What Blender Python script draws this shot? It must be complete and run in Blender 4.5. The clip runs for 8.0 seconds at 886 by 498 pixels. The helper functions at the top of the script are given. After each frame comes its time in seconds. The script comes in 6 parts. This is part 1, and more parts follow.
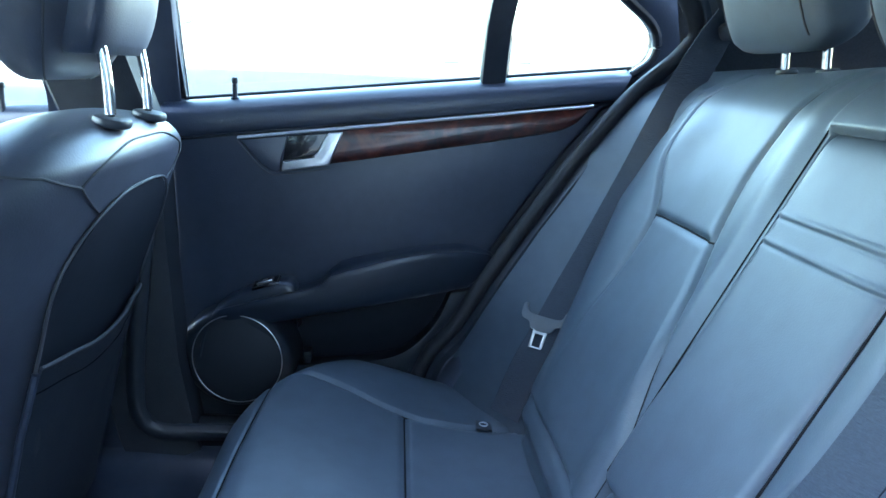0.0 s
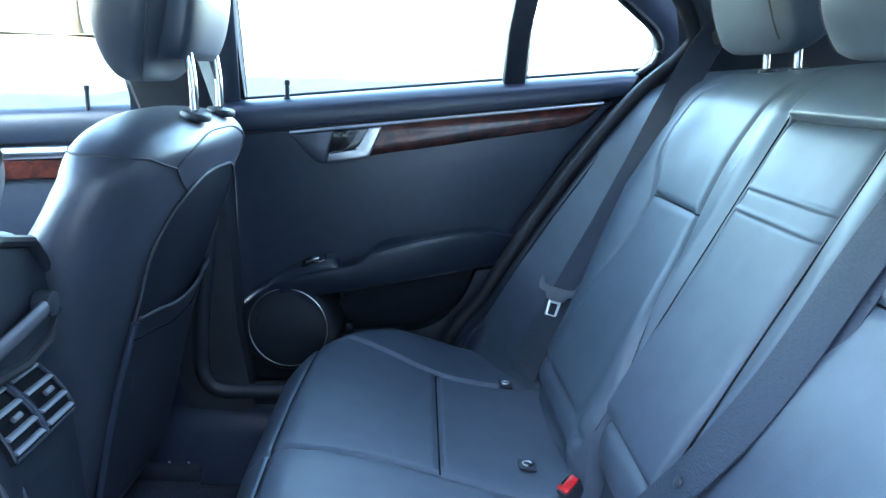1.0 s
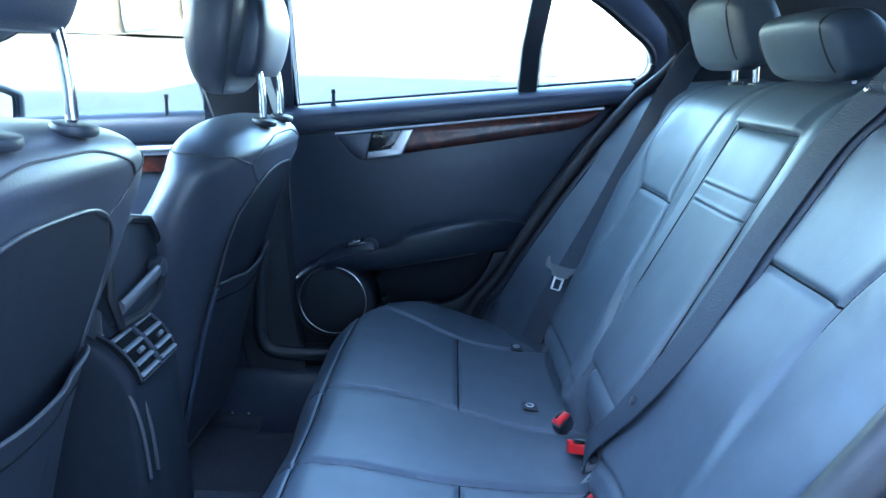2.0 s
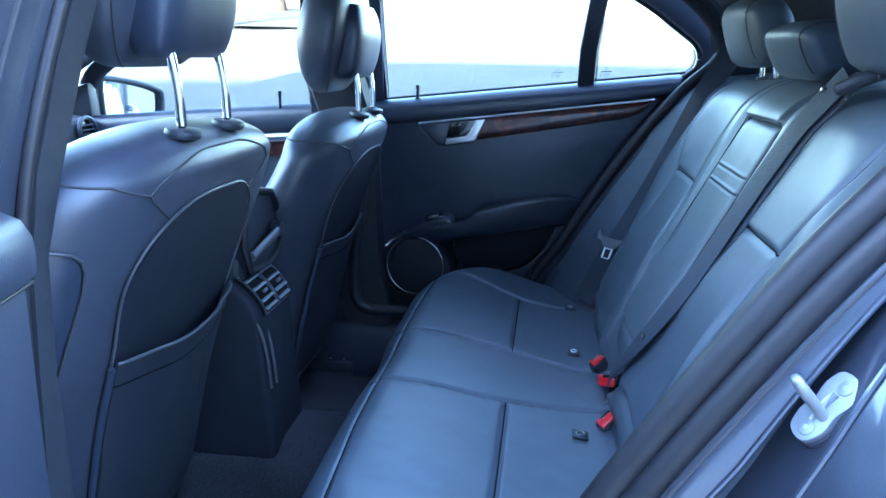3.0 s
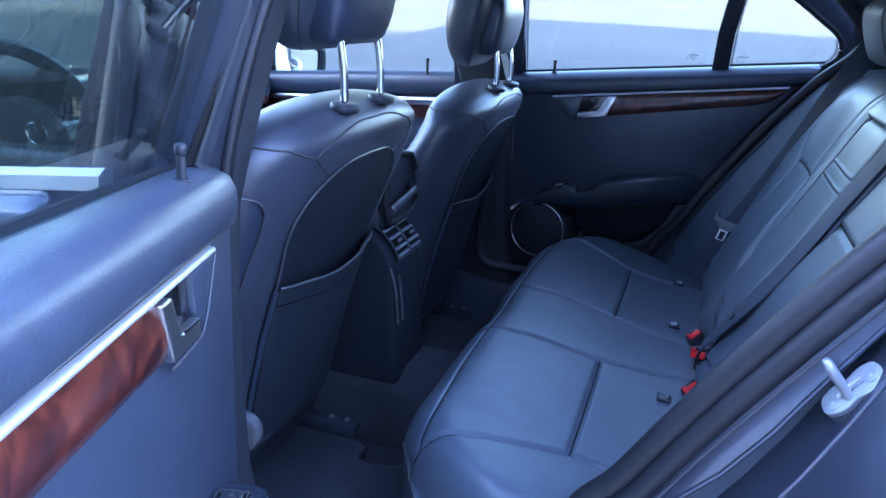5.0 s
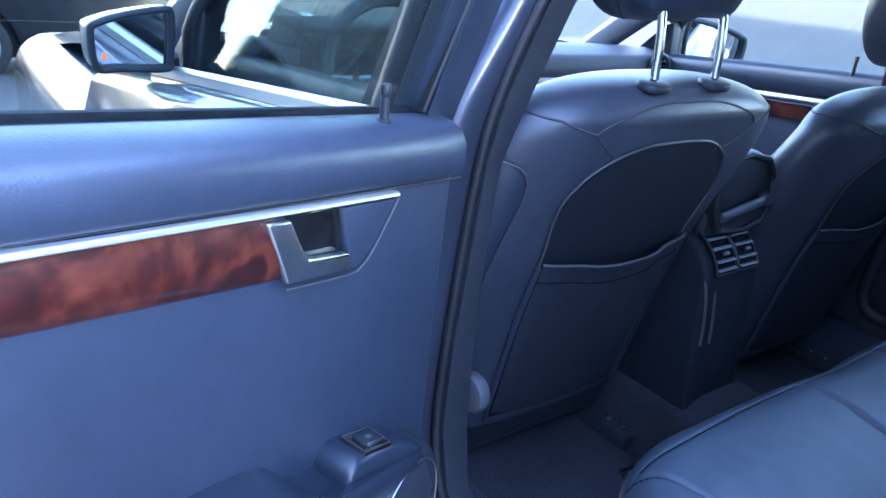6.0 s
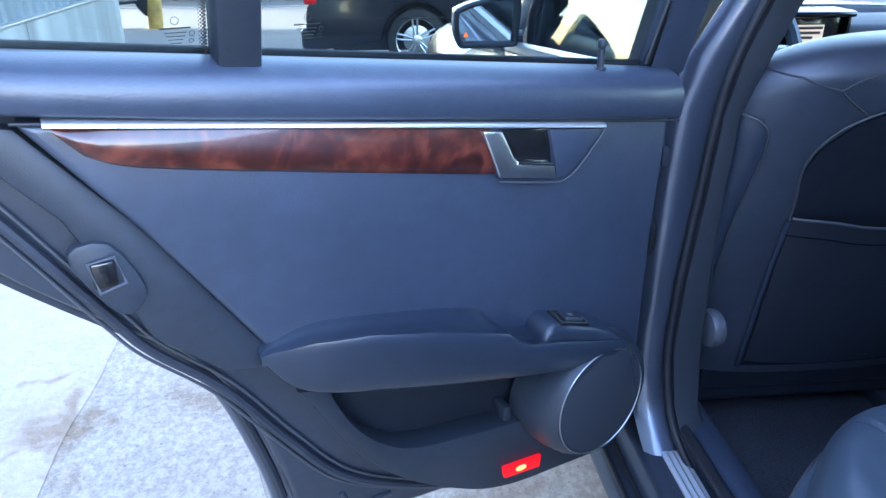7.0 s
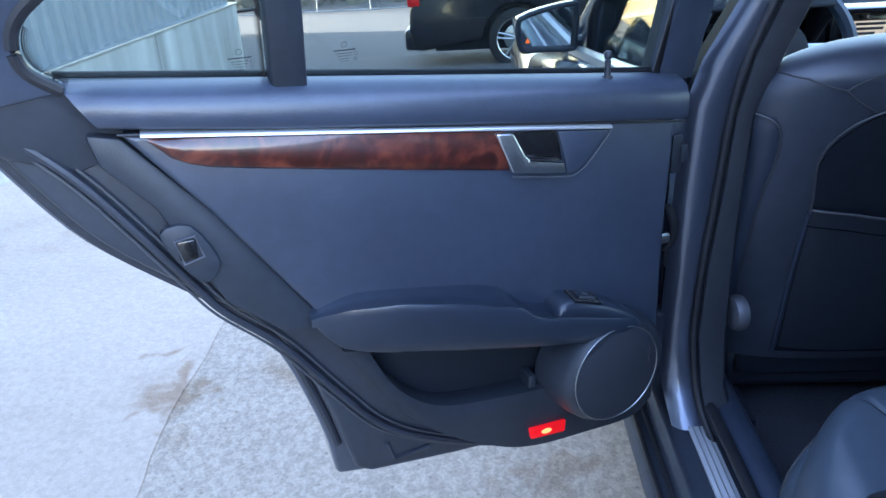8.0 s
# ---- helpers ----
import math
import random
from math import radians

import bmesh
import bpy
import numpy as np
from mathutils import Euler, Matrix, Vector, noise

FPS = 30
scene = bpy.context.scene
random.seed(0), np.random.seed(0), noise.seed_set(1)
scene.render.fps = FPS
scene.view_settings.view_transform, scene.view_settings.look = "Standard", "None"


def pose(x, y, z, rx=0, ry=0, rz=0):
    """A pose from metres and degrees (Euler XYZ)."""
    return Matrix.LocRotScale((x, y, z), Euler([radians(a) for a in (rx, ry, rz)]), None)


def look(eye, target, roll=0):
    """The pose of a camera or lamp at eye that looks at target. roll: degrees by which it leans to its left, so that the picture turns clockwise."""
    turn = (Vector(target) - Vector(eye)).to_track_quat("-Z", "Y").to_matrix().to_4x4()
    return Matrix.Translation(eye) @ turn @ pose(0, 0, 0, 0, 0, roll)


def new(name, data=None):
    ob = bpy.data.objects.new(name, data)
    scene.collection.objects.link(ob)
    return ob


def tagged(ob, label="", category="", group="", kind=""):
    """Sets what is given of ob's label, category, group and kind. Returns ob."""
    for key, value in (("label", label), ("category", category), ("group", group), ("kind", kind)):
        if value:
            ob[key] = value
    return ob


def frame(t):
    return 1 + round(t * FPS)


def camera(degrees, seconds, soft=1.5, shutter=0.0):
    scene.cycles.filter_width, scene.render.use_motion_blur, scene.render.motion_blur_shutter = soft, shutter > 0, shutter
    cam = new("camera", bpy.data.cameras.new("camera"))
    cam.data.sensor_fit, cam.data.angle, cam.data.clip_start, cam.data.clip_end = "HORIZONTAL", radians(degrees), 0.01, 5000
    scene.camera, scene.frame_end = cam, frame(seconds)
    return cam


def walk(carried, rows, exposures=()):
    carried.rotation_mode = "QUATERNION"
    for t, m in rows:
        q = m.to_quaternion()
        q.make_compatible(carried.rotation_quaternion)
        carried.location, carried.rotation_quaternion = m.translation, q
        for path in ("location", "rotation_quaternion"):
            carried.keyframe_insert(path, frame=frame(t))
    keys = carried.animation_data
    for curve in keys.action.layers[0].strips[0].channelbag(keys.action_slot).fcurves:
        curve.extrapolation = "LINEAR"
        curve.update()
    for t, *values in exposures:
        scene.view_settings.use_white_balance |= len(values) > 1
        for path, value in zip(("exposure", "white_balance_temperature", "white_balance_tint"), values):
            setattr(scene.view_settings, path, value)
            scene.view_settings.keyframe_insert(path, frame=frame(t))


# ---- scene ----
cam = camera(61.8, 8.0)
PATH = [
    (0, (-0.143, -0.55, 1.056), (-0.008, 1.392, 0.595), 2.5),
    (0.5, (-0.156, -0.604, 1.052), (-0.042, 1.341, 0.599), 2.3),
    (1, (-0.156, -0.709, 1.049), (-0.087, 1.239, 0.6), 2.1),
    (2.3, (-0.131, -1.007, 1.088), (-0.226, 0.935, 0.617), 1.6),
    (2.5, (-0.102, -1.058, 1.094), (-0.27, 0.876, 0.616), 1.3),
    (3, (-0.078, -1.185, 1.107), (-0.338, 0.733, 0.602), 1.0),
    (3.5, (-0.059, -1.285, 1.142), (-0.394, 0.61, 0.599), 0.9),
    (4, (-0.041, -1.332, 1.159), (-0.437, 0.541, 0.58), 1.3),
    (4.2, (-0.033, -1.34, 1.162), (-0.463, 0.521, 0.569), 1.4),
    (5.3, (-0.01, -1.294, 1.163), (-0.777, 0.433, 0.508), 4.6),
    (5.5, (0.014, -1.256, 1.157), (-0.932, 0.374, 0.488), 5.4),
    (6, (0.113, -1.143, 1.147), (-1.361, -0.015, 0.402), 6.0),
    (6.5, (0.269, -1.101, 1.137), (-1.488, -0.559, 0.351), 3.0),
    (7, (0.396, -1.061, 1.162), (-1.421, -0.891, 0.342), -0.1),
    (7.5, (0.486, -1.002, 1.187), (-1.337, -1.025, 0.365), -2.3),
    (8, (0.536, -0.966, 1.204), (-1.285, -1.084, 0.385), -3.3),
]
EXPOSURES = [(0.0, 6.42, 6230, 17), (1.2, 6.47, 6130, 17), (2.3, 6.1, 5500, 18), (4.2, 5.45, 5400, 33), (5.5, 5.3, 5450, 38), (6.5, 5.15, 5650, 28), (8.0, 4.42, 5950, 27)]
walk(cam, [(t, look(eye, target, roll)) for t, eye, target, roll in PATH], EXPOSURES)

# ---------------------------------------------------------------- light
SUN_FROM = Vector((-0.30, -0.86, 0.165)).normalized()
world = bpy.data.worlds.new("world")
scene.world = world
world.use_nodes = True
sky = world.node_tree.nodes.new("ShaderNodeTexSky")
sky.sky_type, sky.sun_disc = "NISHITA", False
sky.sun_elevation = math.asin(SUN_FROM.z)
sky.sun_rotation = math.atan2(SUN_FROM.x, SUN_FROM.y)
back = world.node_tree.nodes["Background"]
back.inputs["Strength"].default_value = 0.13
world.node_tree.links.new(sky.outputs[0], back.inputs["Color"])
sun = new("sun", bpy.data.lights.new("sun", "SUN"))
sun.data.energy, sun.data.angle, sun.data.color = 2.8, radians(0.5), (1.0, 0.90, 0.74)
sun.matrix_world = look(SUN_FROM * 50, (0, 0, 0))

# ---------------------------------------------------------------- materials


def material(name, colour, rough=0.5, metal=0.0, grain=0.0, scale=60.0, bump=0.0, bump_scale=400.0, stain=0.0,
             stain_scale=4.0, coat=0.0, sheen=0.0, kind="noise", spread=(1, 1, 1), spec=0.5):
    """Principled surface with colour variation at two scales and fine relief."""
    m = bpy.data.materials.new(name)
    m.use_nodes = True
    t, links = m.node_tree, m.node_tree.links
    b = t.nodes["Principled BSDF"]
    b.inputs["Roughness"].default_value, b.inputs["Metallic"].default_value = rough, metal
    b.inputs["Coat Weight"].default_value, b.inputs["Coat Roughness"].default_value = coat, 0.08
    b.inputs["Sheen Weight"].default_value = sheen
    b.inputs["Specular IOR Level"].default_value = spec
    at = t.nodes.new("ShaderNodeTexCoord")
    mp = t.nodes.new("ShaderNodeMapping")
    mp.inputs["Scale"].default_value = spread
    links.new(at.outputs["Object"], mp.inputs[0])
    b.inputs["Base Color"].default_value = (*colour, 1)
    last = None
    for amount, size in ((grain, scale), (stain, stain_scale)):
        if not amount:
            continue
        n = t.nodes.new("ShaderNodeTexNoise")
        n.inputs["Scale"].default_value, n.inputs["Detail"].default_value = size, 6
        links.new(mp.outputs[0], n.inputs["Vector"])
        mix = t.nodes.new("ShaderNodeMix")
        mix.data_type, mix.blend_type = "RGBA", "MULTIPLY"
        mix.inputs["Factor"].default_value = 1
        ramp = t.nodes.new("ShaderNodeMapRange")
        ramp.inputs["From Min"].default_value, ramp.inputs["From Max"].default_value = 0.3, 0.7
        ramp.inputs["To Min"].default_value, ramp.inputs["To Max"].default_value = 1 - amount, 1 + amount
        links.new(n.outputs["Fac"], ramp.inputs["Value"])
        if last:
            links.new(last, mix.inputs["A"])
        else:
            mix.inputs["A"].default_value = (*colour, 1)
        links.new(ramp.outputs[0], mix.inputs["B"])
        last = mix.outputs["Result"]
    if last:
        links.new(last, b.inputs["Base Color"])
    if bump:
        v = t.nodes.new("ShaderNodeTexVoronoi" if kind == "cells" else "ShaderNodeTexNoise")
        v.inputs["Scale"].default_value = bump_scale
        links.new(mp.outputs[0], v.inputs["Vector"])
        bp = t.nodes.new("ShaderNodeBump")
        bp.inputs["Strength"].default_value, bp.inputs["Distance"].default_value = bump, 0.002
        links.new(v.outputs["Distance" if kind == "cells" else "Fac"], bp.inputs["Height"])
        links.new(bp.outputs[0], b.inputs["Normal"])
    return m


def glass(name, tint, rough=0.0):
    """Thin clear pane: straight-through light, mirror gloss that grows towards grazing angles."""
    m = bpy.data.materials.new(name)
    m.use_nodes = True
    t, links = m.node_tree, m.node_tree.links
    out = t.nodes["Material Output"]
    clear, gloss, mix, edge = (t.nodes.new("ShaderNode" + k) for k in ("BsdfTransparent", "BsdfGlossy", "MixShader", "LayerWeight"))
    clear.inputs["Color"].default_value = (*tint, 1)
    gloss.inputs["Roughness"].default_value = rough
    edge.inputs["Blend"].default_value = 0.5
    power, scale = t.nodes.new("ShaderNodeMath"), t.nodes.new("ShaderNodeMath")
    power.operation, scale.operation = "POWER", "MULTIPLY_ADD"
    power.inputs[1].default_value = 4.5
    scale.inputs[1].default_value, scale.inputs[2].default_value = 0.75, 0.045
    links.new(edge.outputs["Facing"], power.inputs[0])
    links.new(power.outputs[0], scale.inputs[0])
    links.new(scale.outputs[0], mix.inputs[0])
    links.new(clear.outputs[0], mix.inputs[1])
    links.new(gloss.outputs[0], mix.inputs[2])
    links.new(mix.outputs[0], out.inputs["Surface"])
    return m


def burl(name):
    """Dark red-brown burr walnut under clear lacquer."""
    m = material(name, (0.12, 0.03, 0.015), 0.32, coat=0.65)
    t, links = m.node_tree, m.node_tree.links
    b = t.nodes["Principled BSDF"]
    at = t.nodes.new("ShaderNodeTexCoord")
    a, n = t.nodes.new("ShaderNodeTexNoise"), t.nodes.new("ShaderNodeTexNoise")
    a.inputs["Scale"].default_value, a.inputs["Detail"].default_value, a.inputs["Distortion"].default_value = 19, 9, 1.8
    n.inputs["Scale"].default_value, n.inputs["Detail"].default_value, n.inputs["Distortion"].default_value = 46, 6, 1.0
    add = t.nodes.new("ShaderNodeMath")
    add.operation = "MULTIPLY_ADD"
    add.inputs[1].default_value = 0.35
    r = t.nodes.new("ShaderNodeValToRGB")
    r.color_ramp.elements[0].position, r.color_ramp.elements[0].color = 0.44, (0.014, 0.005, 0.004, 1)
    r.color_ramp.elements[1].position, r.color_ramp.elements[1].color = 0.86, (0.150, 0.034, 0.018, 1)
    e = r.color_ramp.elements.new(0.66)
    e.color = (0.060, 0.011, 0.008, 1)
    for k in (a, n):
        links.new(at.outputs["Object"], k.inputs["Vector"])
    links.new(n.outputs["Fac"], add.inputs[0])
    links.new(a.outputs["Fac"], add.inputs[2])
    links.new(add.outputs[0], r.inputs[0])
    links.new(r.outputs[0], b.inputs["Base Color"])
    return m


LEATHER = material("black_leather", (0.063, 0.086, 0.115), 0.45, grain=0.08, scale=35, stain=0.10, stain_scale=5, bump=0.06, bump_scale=560, kind="cells", spec=0.62)
VINYL = material("black_vinyl", (0.033, 0.044, 0.070), 0.36, grain=0.10, scale=50, stain=0.14, stain_scale=6, bump=0.09, bump_scale=480, kind="cells", spec=0.78)
# the bench's leather again, with the front seats' shade put into its colour
SHADEDLEATHER = material("shaded_front_leather", (0.046, 0.054, 0.074), 0.41, grain=0.10, scale=45, stain=0.14, stain_scale=7, bump=0.06, bump_scale=420, kind="cells", spec=0.8)
SOFTBLACK = material("smooth_black_trim", (0.020, 0.028, 0.044), 0.31, grain=0.08, scale=60, stain=0.10, stain_scale=6, bump=0.04, bump_scale=600, spec=0.6)
PLASTIC = material("dark_plastic", (0.023, 0.029, 0.040), 0.46, grain=0.1, scale=80, stain=0.15, stain_scale=7, bump=0.12, bump_scale=700)
GLOSSY = material("piano_black", (0.010, 0.010, 0.011), 0.15, coat=0.5)
DOORSEAL = material("grey_black_door_seal", (0.030, 0.034, 0.045), 0.46, grain=0.12, scale=60, bump=0.06, bump_scale=300)
RUBBER = material("rubber", (0.017, 0.018, 0.023), 0.48, grain=0.15, scale=60, bump=0.1, bump_scale=300)
PAINT = material("grey_blue_metallic_paint", (0.112, 0.130, 0.178), 0.28, metal=0.75, grain=0.10, scale=900, coat=1.0, stain=0.04, stain_scale=5)
# dark frame paint, also used for the shade on the sill and far flange
DARKPAINT = material("frame_and_shaded_paint", (0.036, 0.043, 0.058), 0.42, metal=0.2, grain=0.08, scale=80, stain=0.12, stain_scale=5, coat=0.25)
ASPHALT = material("asphalt", (0.082, 0.082, 0.080), 0.9, grain=0.25, scale=60, stain=0.12, stain_scale=0.7, bump=0.6, bump_scale=90)
POUCH = material("pocket_vinyl", (0.017, 0.022, 0.032), 0.55, grain=0.1, scale=60, bump=0.25, bump_scale=600, kind="cells")
CHROME = material("chrome", (0.80, 0.80, 0.80), 0.10, metal=1.0)
SATIN = material("satin_chrome", (0.66, 0.67, 0.68), 0.28, metal=1.0, grain=0.04, scale=200)
STEEL = material("plated_steel", (0.55, 0.56, 0.55), 0.35, metal=1.0, grain=0.12, scale=60)
ZINC = material("zinc_plate", (0.36, 0.39, 0.42), 0.45, metal=0.6, grain=0.10, scale=70)
TREAD = material("brushed_aluminium", (0.76, 0.77, 0.79), 0.38, metal=0.35, grain=0.10, scale=90, spread=(0.05, 1, 1))
TRIM = material("bright_trim", (0.62, 0.63, 0.65), 0.32, metal=0.75)
WOOD = burl("burr_walnut")
MATPILE = material("mat_carpet", (0.046, 0.050, 0.063), 0.9, grain=0.5, scale=450, stain=0.2, stain_scale=6, bump=0.9, bump_scale=600, spec=0.2)
YOKE = material("grey_plastic", (0.15, 0.165, 0.19), 0.42, grain=0.06, scale=80)
CARPET = material("black_carpet", (0.034, 0.037, 0.046), 0.95, grain=0.5, scale=500, stain=0.25, stain_scale=7, bump=0.9, bump_scale=700, spec=0.1)
CLOTH = material("headliner_cloth", (0.066, 0.073, 0.088), 0.9, grain=0.15, scale=300, bump=0.3, bump_scale=900)
WEBBING = material("belt_webbing", (0.022, 0.032, 0.052), 0.62, grain=0.12, scale=150, bump=0.5, bump_scale=160, spread=(1, 1, 5))
RED = material("red_plastic", (0.55, 0.012, 0.015), 0.35)
LENS = material("red_lens", (0.6, 0.01, 0.01), 0.15, coat=0.6)
MESH = material("speaker_mesh", (0.025, 0.030, 0.041), 0.6, bump=0.25, bump_scale=1100, kind="cells")
DASHSKIN = material("matt_dashboard_skin", (0.024, 0.028, 0.036), 0.62, grain=0.1, scale=60, stain=0.1, stain_scale=6, bump=0.15, bump_scale=500, kind="cells", spec=0.35)
RECLINER = material("satin_grey_cover", (0.13, 0.135, 0.155), 0.45, metal=0.4, grain=0.06, scale=90)
POCKET = material("seat_back_plastic", (0.014, 0.018, 0.026), 0.62, grain=0.1, scale=50, bump=0.1, bump_scale=500, spec=0.2)
LIP = material("grey_rubber_lip", (0.062, 0.066, 0.076), 0.45)
GLASS = glass("window_glass", (0.62, 0.68, 0.66))
REARGLASS = glass("tinted_rear_glass", (0.34, 0.37, 0.38))
SCREEN = glass("windscreen_glass", (0.86, 0.92, 0.91))
MIRROR = material("mirror_glass", (0.9, 0.9, 0.9), 0.02, metal=1.0)
SEAM = material("dark_seam_and_gap", (0.006, 0.007, 0.009), 0.8, spec=0.1)
THREAD = material("thread", (0.05, 0.052, 0.058), 0.6)
PRINT = material("glass_print", (0.02, 0.02, 0.02), 0.6)
BLACKPAINT = material("black_paint", (0.010, 0.010, 0.013), 0.22, coat=0.9)
WHITEPAINT = material("white_paint", (0.72, 0.72, 0.70), 0.3, coat=0.6)
ALLOY = material("alloy", (0.62, 0.62, 0.62), 0.32, metal=0.9)
TYRE = material("tyre", (0.018, 0.018, 0.018), 0.85, bump=0.3, bump_scale=120)
DARKGLASS = material("tinted_glass", (0.012, 0.014, 0.016), 0.06, coat=0.5)


def glow(name, colour, strength):
    m = material(name, colour, 0.3)
    b = m.node_tree.nodes["Principled BSDF"]
    b.inputs["Emission Color"].default_value, b.inputs["Emission Strength"].default_value = (*colour, 1), strength
    return m


LAMPGLOW = glow("lit_bulb", (1.0, 0.20, 0.06), 0.16)
LITLENS = glow("lit_red_lens", (0.75, 0.008, 0.010), 0.03)
CREAMGLOW = glow("lit_screen", (0.85, 0.72, 0.50), 0.025)
AMBER = glow("amber_warning", (1.0, 0.16, 0.01), 0.10)

# ---------------------------------------------------------------- tools


def recalc(bm):
    bmesh.ops.remove_doubles(bm, verts=bm.verts, dist=1e-5)
    bmesh.ops.recalc_face_normals(bm, faces=bm.faces)
    return bm


def mesh_of(name, bm, mat, angle=38):
    recalc(bm)
    lim = radians(angle)
    for f in bm.faces:
        f.smooth = True
    for e in bm.edges:
        e.smooth = not (len(e.link_faces) == 2 and e.calc_face_angle(0) > lim)
    me = bpy.data.meshes.new(name)
    bm.to_mesh(me)
    bm.free()
    me.materials.append(mat)
    return me


def thing(name, label, category, at=(0, 0, 0), group="", kind=""):
    ob = new(name)
    ob.empty_display_size = 0.05
    ob.location = at
    return tagged(ob, label, category, group, kind)


def part(name, bm, mat, parent=None, label="", angle=38):
    ob = new(name, mesh_of(name, bm, mat, angle))
    if parent:
        ob.parent = parent
        if parent.type == "EMPTY":
            ob.matrix_parent_inverse = Matrix.Translation(-Vector(parent.location))
    return tagged(ob, label)


def solid(name, bm, mat, label, category, kind="", group=""):
    return tagged(part(name, bm, mat), label, category, group, kind)


def smooth(pts, n=6, closed=False):
    """Catmull-Rom curve through the points."""
    pts = [Vector(p) for p in pts]
    out, m = [], len(pts)
    for i in range(m if closed else m - 1):
        q = [pts[(i + k) % m] if closed else pts[min(max(i + k, 0), m - 1)] for k in (-1, 0, 1, 2)]
        for j in range(n):
            t = j / n
            out.append(0.5 * (2 * q[1] + (q[2] - q[0]) * t + (2 * q[0] - 5 * q[1] + 4 * q[2] - q[3]) * t * t
                              + (3 * q[1] - q[0] - 3 * q[2] + q[3]) * t ** 3))
    if not closed:
        out.append(pts[-1])
    return out


def bevel(bm, width, seg=2, angle=25):
    if width:
        es = [e for e in bm.edges if len(e.link_faces) == 2 and e.calc_face_angle(0) > radians(angle)]
        bmesh.ops.bevel(bm, geom=es, offset=width, segments=seg, profile=0.5, affect="EDGES", clamp_overlap=True)
    return bm


def box(lo, hi, bev=0.004, seg=2):
    bm = bmesh.new()
    bmesh.ops.create_cube(bm, size=1)
    for v in bm.verts:
        v.co = [l + (h - l) * (c + 0.5) for c, l, h in zip(v.co, lo, hi)]
    return bevel(bm, bev, seg)


def prism(pts, lo, hi, axis="v", bev=0.003, seg=2):
    """A flat outline pushed from lo to hi. axis: the coordinate it is pushed along (v or y, x, z)."""
    def at(p, d):
        a, b = p[0], p[1]
        return {"v": (a, d, b), "y": (a, d, b), "x": (d, a, b), "z": (a, b, d)}[axis]
    bm = bmesh.new()
    a = [bm.verts.new(at(p, lo)) for p in pts]
    b = [bm.verts.new(at(p, hi)) for p in pts]
    bm.faces.new(a), bm.faces.new(b[::-1])
    for i in range(len(a)):
        j = (i + 1) % len(a)
        bm.faces.new((a[i], b[i], b[j], a[j]))
    bmesh.ops.recalc_face_normals(bm, faces=bm.faces)
    return bevel(bm, bev, seg, 30)


def loft(rings, cap=True, closed=True):
    bm = bmesh.new()
    vs = [[bm.verts.new(p) for p in r] for r in rings]
    n = len(vs[0])
    for a, b in zip(vs, vs[1:]):
        for i in range(n if closed else n - 1):
            j = (i + 1) % n
            bm.faces.new((a[i], a[j], b[j], b[i]))
    if cap:
        bm.faces.new(vs[0][::-1]), bm.faces.new(vs[-1])
    return bm


def tube(pts, r=0.01, n=10, flat=None, up=(0, 0, 1), closed=False):
    """A round bar along the points; flat=(a, b) makes it an oval band, a along up, b across it."""
    pts = [Vector(p) for p in pts]
    rings, m = [], len(pts)
    for i, p in enumerate(pts):
        if closed:
            d = pts[(i + 1) % m] - pts[i - 1]
        else:
            d = pts[min(i + 1, m - 1)] - pts[max(i - 1, 0)]
        d.normalize()
        side = d.cross(Vector(up))
        if side.length < 1e-3:
            side = d.cross(Vector((1, 0.2, 0)))
        side.normalize()
        top = side.cross(d)
        a, b = flat or (r, r)
        rings.append([p + top * a * math.cos(k * 2 * math.pi / n) + side * b * math.sin(k * 2 * math.pi / n) for k in range(n)])
    if closed:
        rings.append(rings[0])
    return loft(rings, cap=not closed)


def band(pts, across, width, thick):
    """A flat strap along the points; across: its width's direction at each point, or one for all."""
    pts = [Vector(p) for p in pts]
    rings = []
    for i, p in enumerate(pts):
        d = (pts[min(i + 1, len(pts) - 1)] - pts[max(i - 1, 0)]).normalized()
        a = Vector(across[i] if isinstance(across, list) else across)
        a = (a - d * a.dot(d)).normalized()
        nrm = d.cross(a)
        h, k = a * width / 2, nrm * thick / 2
        rings.append([p - h - k, p - h * 0.9 - k * 1.6, p + h * 0.9 - k * 1.6, p + h - k, p + h + k, p + h * 0.9 + k * 1.6, p - h * 0.9 + k * 1.6, p - h + k])
    return loft(rings)


def disc(c, r, axis, depth, n=32, bev=0.002, rz=None):
    """A round plate at c whose face looks along axis."""
    axis = Vector(axis).normalized()
    q = axis.to_track_quat("Z", "Y").to_matrix().to_4x4()
    bm = prism([(r * math.cos(k * 2 * math.pi / n), (rz or r) * math.sin(k * 2 * math.pi / n)) for k in range(n)], 0, depth, "z", bev)
    bm.transform(Matrix.Translation(c) @ q)
    return bm


def ring(c, r, axis, wire, n=40, rz=None, flat=None):
    axis = Vector(axis).normalized()
    q = axis.to_track_quat("Z", "Y").to_matrix()
    pts = [Vector(c) + q @ Vector((r * math.cos(k * 2 * math.pi / n), (rz or r) * math.sin(k * 2 * math.pi / n), 0)) for k in range(n)]
    return tube(pts, wire, 8, flat=flat, up=axis, closed=True)


